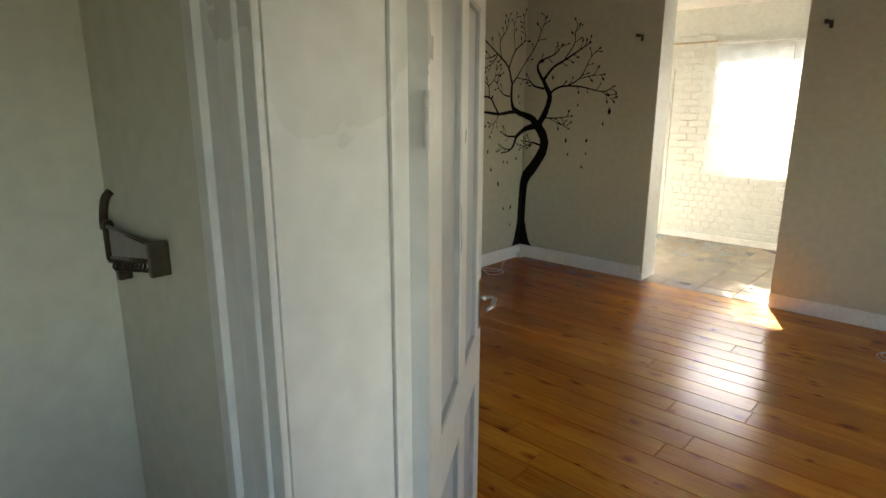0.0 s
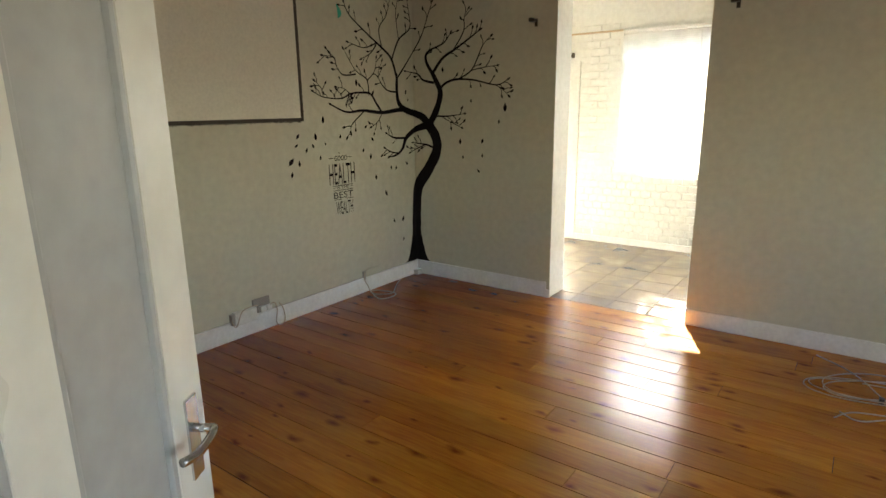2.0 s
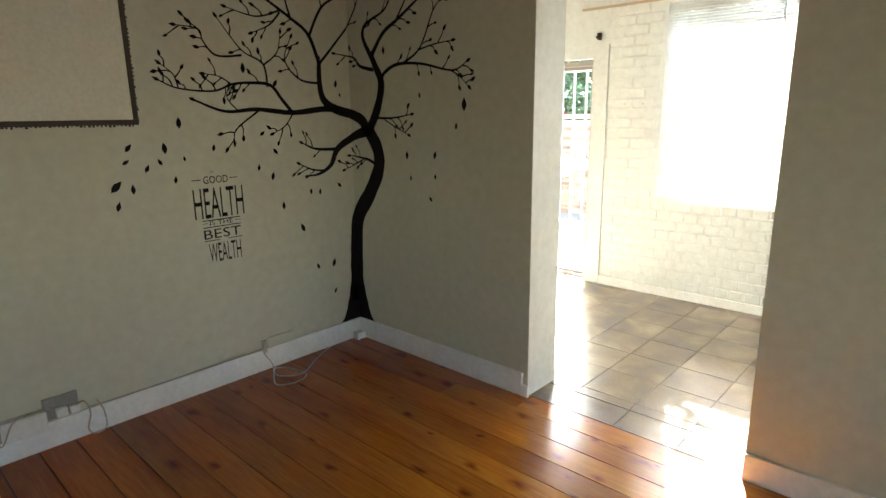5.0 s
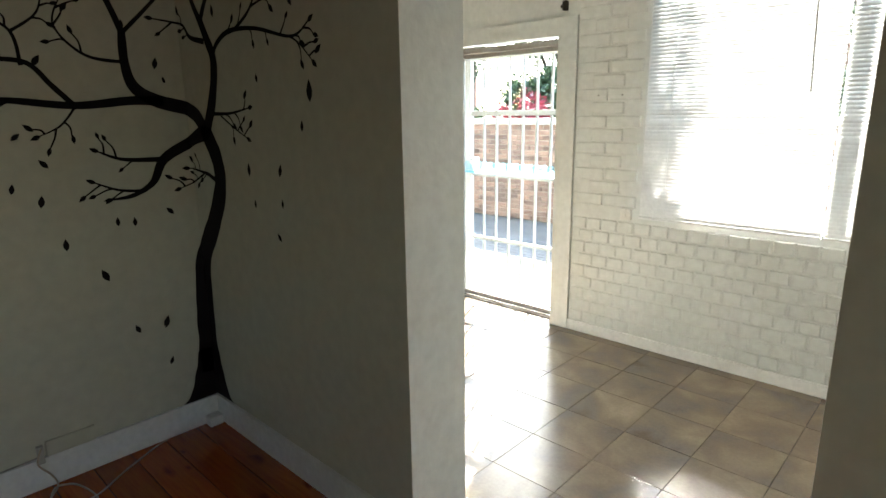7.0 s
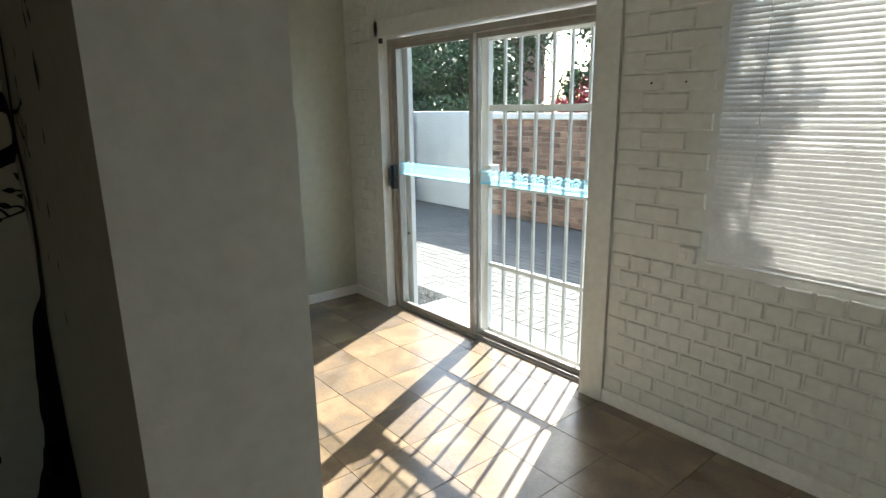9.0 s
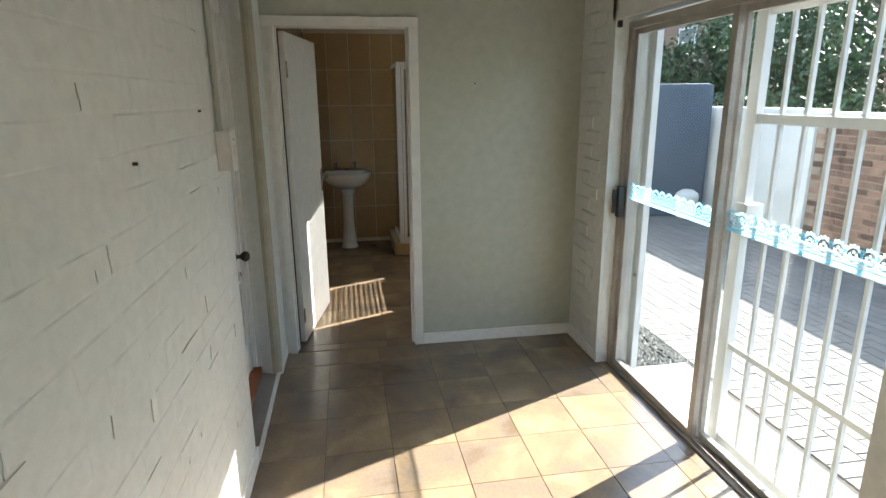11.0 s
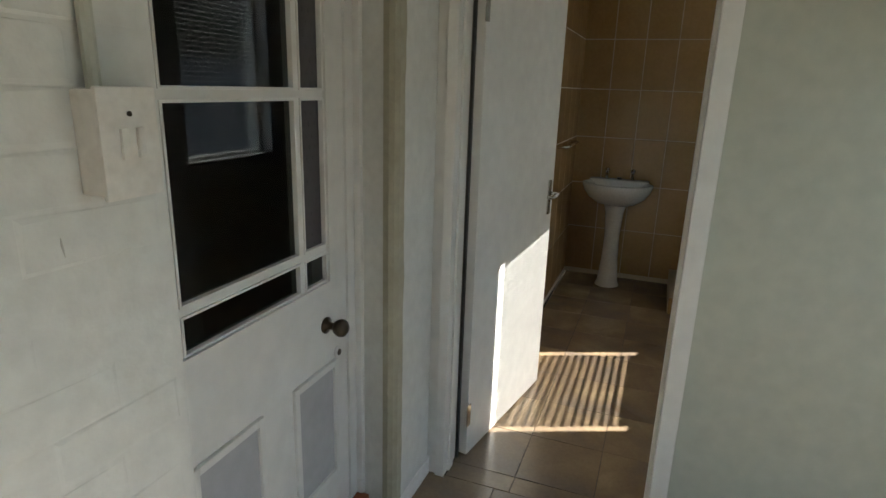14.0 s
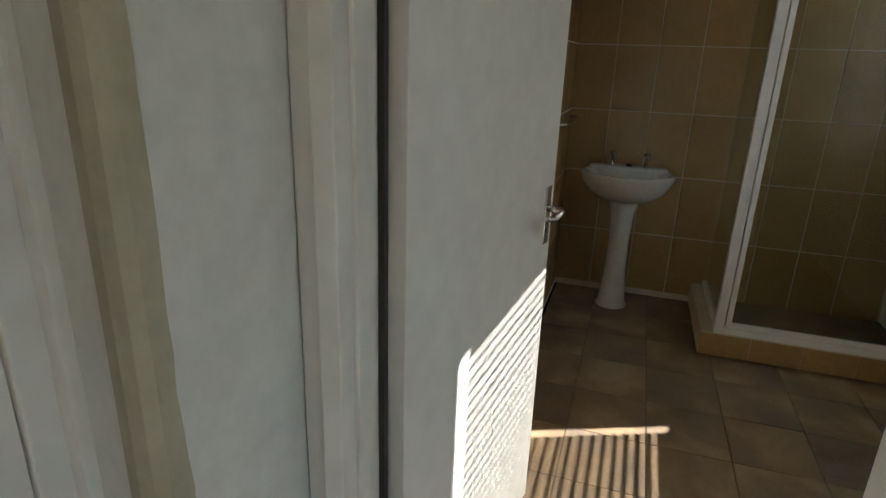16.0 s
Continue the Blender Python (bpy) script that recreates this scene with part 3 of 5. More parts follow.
def wall_bracket():
    """Small folding key hook on the hall wall."""
    b = thing("wall_bracket", "small dark metal bracket with a coil spring on the hall wall", "bracket", at=(2.44, -4.90, 1.345))
    part("arm", tube(bmesh.new(), smooth_line([(-0.165, -0.004, 0.115), (-0.163, -0.018, 0.10), (-0.152, -0.03, 0.06), (-0.135, -0.035, 0.035)], 5), 0.010, 8), BRONZE, b, smooth=True)
    part("knuckle", lathe(bmesh.new(), [(0.008, -0.055), (0.013, -0.045), (0.013, 0.035), (0.008, 0.045)], Matrix.Translation((-0.128, -0.03, 0.01)), 12), BRONZE, b, smooth=True)
    corners = [(-0.118, 0.042), (0.128, 0.040), (0.128, 0.004), (-0.118, -0.032)]
    bm = bmesh.new()
    front = [bm.verts.new((x, -0.034, z)) for x, z in corners]
    back = [bm.verts.new((x, -0.028, z)) for x, z in corners]
    bm.faces.new(front)
    bm.faces.new(back[::-1])
    for k in range(4):
        bm.faces.new((front[k], back[k], back[(k + 1) % 4], front[(k + 1) % 4]))
    part("flap", bm, CEMENT, b, "dull grey metal flap")
    part("rim", tube(bmesh.new(), [(x, -0.034, z) for x, z in corners + corners[:1]], 0.005, 6), BRONZE, b, smooth=True)
    coil = [(-0.105 + 0.20 * k / 72, -0.03 + 0.012 * math.sin(k * 0.75), -0.048 + 0.035 * k / 72 + 0.012 * math.cos(k * 0.75)) for k in range(73)]
    part("spring", tube(bmesh.new(), coil, 0.003, 5), BRONZE, b, smooth=True)
    part("foot", boxes((-0.118, -0.03, -0.085, -0.098, 0.0, -0.045), bevel=0.004), BRONZE, b)
    part("foot", boxes((0.116, -0.04, -0.03, 0.134, 0.0, 0.042), bevel=0.004), BRONZE, b)


wall_bracket()


def to_wall(s, z, lift=0.0025):
    """Unfolded coordinates round the room corner: negative on the west wall, positive on the north wall."""
    return Vector((lift, s, z)) if s < -0.0001 else Vector((max(s, lift), -lift, z))


def ribbon(bm, pts, w0, w1):
    """A flat tapering band along a line on the walls."""
    line = smooth_line(pts, 9)
    n = len(line)
    rows = []
    for i, p in enumerate(line):
        d = (line[min(i + 1, n - 1)] - line[max(i - 1, 0)]).normalized()
        side = Vector((-d.y, d.x))
        w = (w0 + (w1 - w0) * i / (n - 1)) / 2 * (1 + 0.10 * noise.noise((p.x * 14, p.y * 14, 0)))
        rows.append([p + side * (w * k / 3) for k in range(-3, 4)])
    grid = [[bm.verts.new(to_wall(q.x, q.y)) for q in r] for r in rows]
    for a, b in zip(grid, grid[1:]):
        for k in range(6):
            vs = [a[k], a[k + 1], b[k + 1], b[k]]
            bm.faces.new(vs)
    return line


def leaf_shape(bm, s, z, ang, size):
    """A small pointed leaf."""
    outline = ((0, -0.5), (0.2, -0.2), (0.24, 0.05), (0.14, 0.3), (0, 0.56), (-0.14, 0.3), (-0.24, 0.05), (-0.2, -0.2))
    c, sn = math.cos(ang), math.sin(ang)
    bm.faces.new([bm.verts.new(to_wall(s + size * (x * c - y * sn), z + size * (x * sn + y * c), 0.003)) for x, y in outline])


def tree_mural():
    rnd = random.Random(4)
    tree = thing("wall_decal", "black vinyl tree decal with bare branches across the room corner", "wall decal")
    tb = bmesh.new()
    ribbon(tb, [(-0.006, 0.135), (-0.006, 0.20), (-0.006, 0.40)], 0.36, 0.13)
    ribbon(tb, [(-0.006, 0.27), (-0.006, 0.47), (0.006, 0.71), (0.035, 0.89), (0.165, 1.06), (0.265, 1.23), (0.262, 1.36), (0.18, 1.48)], 0.132, 0.098)
    part("trunk", tb, VINYL, tree)
    limbs = [
        ([(0.17, 1.46), (0.27, 1.61), (0.32, 1.77), (0.27, 1.88), (0.23, 1.95)], 0.075, 0.042),
        ([(0.23, 1.94), (0.35, 2.07), (0.49, 2.14), (0.66, 2.23), (0.75, 2.28)], 0.032, 0.008),
        ([(0.24, 1.93), (0.16, 2.06), (0.19, 2.14), (0.36, 2.20), (0.44, 2.28)], 0.036, 0.006),
        ([(0.46, 2.12), (0.58, 2.28), (0.59, 2.40), (0.63, 2.46)], 0.014, 0.005),
        ([(0.31, 1.78), (0.36, 1.84), (0.48, 1.88), (0.68, 1.87), (0.92, 1.82), (1.03, 1.86)], 0.028, 0.006),
        ([(0.52, 1.88), (0.67, 1.96), (0.78, 2.15), (0.86, 2.22)], 0.016, 0.005),
        ([(0.66, 1.95), (0.78, 1.97), (0.92, 1.98)], 0.011, 0.005),
        ([(0.90, 1.825), (0.97, 1.79), (1.04, 1.73)], 0.009, 0.004),
        ([(0.25, 1.56), (0.42, 1.56), (0.58, 1.58)], 0.018, 0.005),
        ([(0.34, 1.55), (0.45, 1.50), (0.55, 1.46)], 0.009, 0.004),
        ([(0.25, 1.86), (0.12, 1.89), (0.05, 1.95), (-0.11, 1.97)], 0.026, 0.005),
        ([(0.18, 1.46), (0.12, 1.54), (0.03, 1.58), (-0.13, 1.62), (-0.22, 1.68), (-0.245, 1.78), (-0.24, 1.92)], 0.085, 0.030),
        ([(-0.24, 1.90), (-0.31, 2.07), (-0.44, 2.16), (-0.62, 2.26), (-0.81, 2.38), (-0.87, 2.47)], 0.028, 0.006),
        ([(-0.31, 2.05), (-0.20, 2.24), (-0.04, 2.35), (-0.04, 2.47), (-0.07, 2.60)], 0.020, 0.005),
        ([(-0.24, 1.90), (-0.11, 2.03), (0.09, 2.25), (0.19, 2.45), (0.24, 2.56)], 0.018, 0.005),
        ([(-0.43, 2.15), (-0.46, 2.31), (-0.36, 2.43), (-0.30, 2.58)], 0.015, 0.005),
        ([(-0.20, 2.24), (-0.23, 2.45), (-0.19, 2.60)], 0.011, 0.004),
        ([(-0.50, 2.18), (-0.58, 2.10), (-0.69, 2.05)], 0.015, 0.004),
        ([(-0.50, 2.19), (-0.66, 2.14), (-0.84, 2.17)], 0.013, 0.004),
        ([(-0.23, 1.78), (-0.39, 1.80), (-0.49, 1.91), (-0.44, 2.04)], 0.016, 0.004),
        ([(-0.10, 1.62), (-0.24, 1.62), (-0.46, 1.60), (-0.70, 1.62), (-0.90, 1.61), (-1.07, 1.67)], 0.044, 0.010),
        ([(-0.46, 1.60), (-0.53, 1.68), (-0.60, 1.76), (-0.72, 1.77), (-0.84, 1.76), (-0.96, 1.72), (-1.15, 1.73), (-1.25, 1.77)], 0.024, 0.006),
        ([(-0.62, 1.75), (-0.64, 1.88), (-0.77, 1.95), (-0.90, 2.11)], 0.015, 0.004),
        ([(-0.77, 1.92), (-0.92, 1.91), (-0.99, 1.98), (-1.01, 2.04), (-1.13, 2.05)], 0.013, 0.004),
        ([(-0.64, 1.87), (-0.54, 1.95), (-0.51, 2.06)], 0.012, 0.004),
        ([(-0.68, 1.62), (-0.84, 1.51), (-0.86, 1.44)], 0.013, 0.004),
        ([(-0.85, 1.76), (-0.92, 1.80), (-1.00, 1.81)], 0.010, 0.004),
        ([(-1.15, 1.73), (-1.17, 1.80), (-1.23, 1.85)], 0.008, 0.004),
        ([(-0.82, 1.61), (-0.88, 1.68), (-0.87, 1.74)], 0.009, 0.004),
        ([(-0.46, 1.59), (-0.52, 1.52), (-0.60, 1.48)], 0.010, 0.004),
        ([(0.20, 1.48), (0.11, 1.465), (0.0, 1.43), (-0.13, 1.36), (-0.19, 1.26), (-0.28, 1.21), (-0.37, 1.20)], 0.075, 0.008),
        ([(-0.12, 1.36), (-0.30, 1.37), (-0.40, 1.41)], 0.026, 0.005),
        ([(-0.24, 1.225), (-0.34, 1.24), (-0.43, 1.28)], 0.016, 0.005),
        ([(0.25, 1.26), (0.16, 1.29), (0.08, 1.30), (-0.02, 1.31)], 0.024, 0.005),
        ([(0.12, 1.29), (0.02, 1.25), (-0.07, 1.22)], 0.012, 0.004),
    ]
    leaves = bmesh.new()
    twigs = bmesh.new()
    for pts, w0, w1 in limbs:
        bm = bmesh.new()
        line = ribbon(bm, pts, w0, w1)
        part("branch", bm, VINYL, tree)
        n = len(line)
        tip = line[-1]
        d = (line[-1] - line[-3]).normalized()
        leaf_shape(leaves, tip.x + d.x * 0.012, tip.y + d.y * 0.012, math.atan2(d.y, d.x) - math.pi / 2, 0.040)
        if w0 > 0.04:
            continue
        for i in range(int(n * 0.38), n - 2, 4):
            p = line[i]
            d = (line[i + 1] - line[i - 1]).normalized()
            turn = rnd.choice((-1, 1)) * rnd.uniform(0.6, 1.1)
            e = Vector((d.x * math.cos(turn) - d.y * math.sin(turn), d.x * math.sin(turn) + d.y * math.cos(turn)))
            length = rnd.uniform(0.04, 0.085)
            q = p + e * length
            ribbon(twigs, [p, p + e * length * 0.5 + Vector((0.008, 0.006)), q], 0.009, 0.005)
            leaf_shape(leaves, q.x + e.x * 0.012, q.y + e.y * 0.012, math.atan2(e.y, e.x) - math.pi / 2 + rnd.uniform(-0.3, 0.3), rnd.uniform(0.03, 0.045))
    tagged(part("fine_branch", twigs, VINYL, tree), kind="stuff")
    for s, z, a, k in ((-1.44, 1.43, -0.7, .05), (-1.26, 1.42, 0.1, .06), (-0.99, 1.41, -0.2, .04), (-1.46, 1.36, -1.0, .04), (-1.29, 1.35, 0.5, .04), (-1.36, 1.32, -0.5, .045),
                       (-1.16, 1.36, 0.1, .03), (-1.22, 1.25, -0.1, .04), (-0.68, 1.48, -0.9, .04), (-0.60, 1.37, 0.7, .045), (-0.72, 1.28, -0.2, .04), (-0.63, 1.22, -0.2, .05),
                       (-1.17, 1.55, 0.0, .06), (-0.77, 1.85, 0.0, .06), (-0.57, 1.77, -0.6, .05), (-0.12, 1.78, -0.2, .05), (-0.09, 1.71, 0.3, .03)):
        leaf_shape(leaves, s, z, a, k)
    for s, z, a, k in ((1.01, 1.63, 0.0, .075), (0.95, 1.51, -0.1, .04), (0.54, 1.33, 0.0, .055), (0.78, 1.34, -0.3, .05), (0.57, 1.19, 0.0, .035), (0.78, 1.21, 0.0, .035),
                       (0.66, 1.69, 0.2, .035), (0.35, 1.97, 0.1, .05), (0.74, 1.07, 0.7, .04), (-1.52, 1.24, -0.8, .075), (-1.44, 1.22, 0.0, .05), (-1.52, 1.14, -0.3, .05),
                       (-0.57, 1.03, 0.0, .05), (-0.44, 0.87, 0.4, .06), (-0.34, 0.59, 0.4, .045), (-0.21, 0.59, -0.3, .06), (-0.21, 0.39, -0.4, .04),
                       (-0.36, 1.10, 0.0, .04), (-0.29, 1.09, 0.0, .04), (-0.13, 1.12, 0.8, .045)):
        leaf_shape(leaves, s, z, a, k)
    tagged(part("leaves", leaves, VINYL, tree), kind="stuff")


tree_mural()


def lettering(text, width, height, mat, parent, y0, z0, serif=False):
    """Flat letters on the west wall: width and height in metres, y0 and z0 the lower left corner."""
    cu = bpy.data.curves.new("letters", "FONT")
    cu.body, cu.size, cu.extrude, cu.resolution_u = text, 1.0, 0.0, 3
    tmp = bpy.data.objects.new("letters", cu)
    scene.collection.objects.link(tmp)
    bpy.context.view_layer.update()
    me = bpy.data.meshes.new_from_object(tmp)
    bpy.data.objects.remove(tmp)
    xs, ys = [v.co.x for v in me.vertices], [v.co.y for v in me.vertices]
    a, b, c, d = min(xs), max(xs), min(ys), max(ys)
    for v in me.vertices:
        v.co = Vector((0.003, y0 + (v.co.x - a) / (b - a) * width, z0 + (v.co.y - c) / (d - c) * height))
    me.materials.clear()
    me.materials.append(mat)
    ob = new("letters", me)
    ob.parent = parent
    return ob


def health_sign():
    s = thing("lettering_decal", "black wall lettering about good health and wealth", "wall decal")
    lettering("A", 0.018, 0.014, VINYL, s, -1.025, 1.272)
    lettering("GOOD", 0.145, 0.042, VINYL, s, -1.07, 1.214)
    lettering("HEALTH", 0.298, 0.172, VINYL, s, -1.138, 1.018)
    lettering("IS THE", 0.14, 0.026, VINYL, s, -1.058, 0.976)
    lettering("BEST", 0.225, 0.055, VINYL, s, -1.098, 0.898)
    lettering("WEALTH", 0.196, 0.110, VINYL, s, -1.078, 0.760)
    rows = ((-1.135, -1.085, 1.236, 1.240), (-0.915, -0.865, 1.236, 1.240), (-1.098, -0.87, 1.003, 1.008), (-1.098, -1.07, 0.988, 0.991), (-0.905, -0.87, 0.988, 0.991),
            (-1.098, -0.87, 0.963, 0.968), (-1.098, -1.01, 0.886, 0.890), (-0.955, -0.87, 0.886, 0.890))
    for y0, y1, z0, z1 in rows:
        part("bar", boxes((0.001, y0, z0, 0.003, y1, z1)), VINYL, s)


health_sign()


def green_mark():
    bm = bmesh.new()
    line = smooth_line([(-0.955, 2.45), (-0.93, 2.41), (-0.925, 2.37), (-0.945, 2.345)], 6)
    for i in range(len(line) - 1):
        w = 0.022 * math.sin(math.pi * (i + 0.6) / len(line))
        w2 = 0.022 * math.sin(math.pi * (i + 1.6) / len(line)) if i < len(line) - 2 else 0.001
        bm.faces.new([bm.verts.new(to_wall(q.x + o, q.y)) for q, o in ((line[i], -w), (line[i], w), (line[i + 1], w2), (line[i + 1], -w2))])
    bmesh.ops.remove_doubles(bm, verts=bm.verts[:], dist=1e-4)
    solid("bird_decal", bm, GREENVINYL, "small green decal mark on the beige wall", "wall decal")


green_mark()


def projection_screen():
    sc = thing("projection_screen", "large pale wall panel with a dark frayed border strip", "screen")
    y0, y1, z0, z1 = -3.75, -1.385, 1.56, 2.70
    part("panel", boxes((0.0, y0, z0, 0.006, y1, z1)), SCREENWHITE, sc)
    rnd = random.Random(2)
    for name, r in (("bottom_border", (y0 - 0.012, z0 - 0.014, y1 + 0.012, z0 + 0.012)), ("side_border", (y1 - 0.012, z0 + 0.012, y1 + 0.012, z1)), ("top_border", (y0, z1, y1, z1 + 0.025))):
        part(name, boxes((0.0, r[0], r[1], 0.011, r[2], r[3]), bevel=0.002), SCREENEDGE, sc)
    bm = bmesh.new()
    for k in range(130):
        y = y0 + (y1 - y0) * k / 130
        box(bm, 0.001, y, z0 - 0.014 - rnd.uniform(0.003, 0.011), 0.004, y + rnd.uniform(0.006, 0.014), z0 - 0.012)
    for k in range(60):
        z = z0 + 1.1 * k / 60
        box(bm, 0.001, y1 + 0.010, z, 0.004, y1 + 0.012 + rnd.uniform(0.003, 0.010), z + rnd.uniform(0.006, 0.014))
    tagged(part("frayed_edge", bm, SCREENEDGE, sc), kind="stuff")


projection_screen()


def wall_hook(x, z):
    h = thing("curtain_hook", "dark metal curtain rod bracket on the wall", "hook", "curtain hooks", at=(x, 0, z))
    part("plate", boxes((-0.012, -0.006, -0.03, 0.012, 0.0, 0.03), bevel=0.002), BRONZE, h)
    part("arm", boxes((-0.035, -0.055, 0.006, 0.006, -0.004, 0.026), (-0.04, -0.06, 0.004, -0.015, -0.01, 0.034), bevel=0.004), BRONZE, h)


wall_hook(1.29, 2.29)
wall_hook(2.77, 2.275)



def broken_sockets():
    s = thing("socket_box", "white twin cable box hanging open at the skirting", "socket", at=(0, -2.065, 0.165))
    part("box", boxes((0.002, -0.10, -0.055, 0.05, 0.085, 0.045), bevel=0.008), WHITEPLASTIC, s)
    part("cover", boxes((0.05, -0.085, -0.045, 0.055, 0.06, 0.038), bevel=0.002), WHITEPLASTIC, s)
    part("side_plate", boxes((0.006, -0.125, -0.045, 0.044, -0.10, 0.035), bevel=0.004), GREYCABLE, s)
    part("cable", tube(bmesh.new(), smooth_line([(0.03, -0.12, 0.0), (0.06, -0.13, -0.03), (0.058, -0.10, -0.05), (0.06, -0.05, 0.045), (0.05, 0.03, 0.06), (0.04, 0.10, 0.05)], 6), 0.0035), CABLE, s, smooth=True)
    w = thing("wall_socket", "grey-green wall socket with loose wires", "socket", at=(0, -1.91, 0.20))
    part("plate", boxes((0.0, -0.075, -0.055, 0.012, 0.075, 0.055), bevel=0.003), CEMENT, w)
    part("plug", boxes((0.012, -0.03, -0.05, 0.045, 0.02, -0.005), (0.012, 0.03, -0.05, 0.04, 0.075, -0.01), bevel=0.006), WHITEPLASTIC, w)
    part("cable", tube(bmesh.new(), smooth_line([(0.03, 0.05, -0.02), (0.05, 0.09, 0.0), (0.05, 0.11, -0.07), (0.055, 0.09, -0.15), (0.05, 0.12, -0.188), (0.055, 0.17, -0.17), (0.05, 0.17, -0.08), (0.03, 0.15, -0.02)], 7), 0.004), CABLE, w, smooth=True)
    b = thing("junction_plate", "white blanking plate with a grey cable above the skirting", "socket", at=(0, -0.67, 0.155))
    part("plate", boxes((0.0, -0.10, -0.045, 0.014, 0.09, 0.05), bevel=0.004), PLASTER, b)
    part("clip", boxes((0.0, -0.135, -0.04, 0.02, -0.11, 0.04), bevel=0.003), GREYCABLE, b)
    part("cable", tube(bmesh.new(), smooth_line([(0.02, -0.12, 0.03), (0.03, -0.14, -0.03), (0.03, -0.10, -0.10), (0.05, -0.09, -0.15), (0.16, -0.16, -0.151), (0.27, -0.20, -0.151), (0.32, -0.10, -0.151), (0.27, 0.0, -0.151), (0.10, -0.03, -0.149), (0.06, -0.10, -0.147), (0.17, -0.13, -0.146), (0.25, -0.02, -0.15), (0.14, 0.16, -0.151), (0.05, 0.32, -0.15), (0.03, 0.38, -0.15)], 7), 0.004), CABLE, b, smooth=True)
    solid("corner_block", boxes((0.018, -0.09, 0.0, 0.075, -0.022, 0.05), bevel=0.005), WHITEPLASTIC, "small white block at the skirting corner", "block")
    # added rod draws the dark gap between skirting and wall
    run = smooth_line([(0.012, -1.80, 0.145), (0.014, -1.55, 0.142), (0.013, -1.2, 0.143), (0.014, -0.95, 0.142), (0.013, -0.80, 0.148)], 5)
    solid("skirting_gap_line", tube(bmesh.new(), run, 0.0035), GREYCABLE, "thin grey rod standing in for the dark gap along the skirting top", "cable", smooth=True)
    r = thing("wall_socket", "yellowed wall socket on the beige wall", "socket", at=(3.86, 0, 0.50))
    part("plate", boxes((-0.075, -0.012, -0.045, 0.075, 0.0, 0.045), bevel=0.003), OLDPLASTIC, r)
    for dx in (-0.05, 0.03):
        part("switch", boxes((dx, -0.017, 0.0, dx + 0.02, -0.012, 0.025), bevel=0.002), OLDPLASTIC, r)


broken_sockets()


def cable_coil():
    c = thing("cable_coil", "tangled coil of cream cable on the pine floor", "cable", at=(3.78, -0.55, 0.0))
    for k, (rx, ry, ox, oy, rot, ph) in enumerate(((0.34, 0.16, 0.0, 0.0, 0.25, 0), (0.29, 0.13, 0.03, 0.03, 0.5, 1), (0.36, 0.12, 0.05, -0.02, 0.1, 2), (0.25, 0.17, -0.02, 0.05, 0.7, 0.5))):
        pts = []
        for i in range(26):
            a = ph + i / 25 * 2 * math.pi * 0.97
            x, y = rx * math.cos(a), ry * math.sin(a)
            pts.append((ox + x * math.cos(rot) - y * math.sin(rot), oy + x * math.sin(rot) + y * math.cos(rot), 0.005 + 0.004 * k + 0.003 * math.sin(3 * a)))
        part("loop", tube(bmesh.new(), smooth_line(pts, 3), 0.0034), CABLE, c, smooth=True)
    part("tail", tube(bmesh.new(), smooth_line([(-0.30, 0.42, 0.006), (-0.1, 0.2, 0.02), (0.05, -0.1, 0.02), (0.12, -0.25, 0.008), (-0.08, -0.33, 0.006), (-0.16, -0.45, 0.006)], 6), 0.0034), CABLE, c, smooth=True)
    part("tail", tube(bmesh.new(), smooth_line([(0.3, -0.2, 0.008), (0.1, -0.3, 0.006), (-0.05, -0.42, 0.006), (-0.14, -0.36, 0.006)], 6), 0.0034), CABLE, c, smooth=True)
    part("tie", boxes((0.03, -0.135, 0.0, 0.055, -0.10, 0.032), bevel=0.003), BLACKPLASTIC, c)


cable_coil()

# ---- sunroom ----


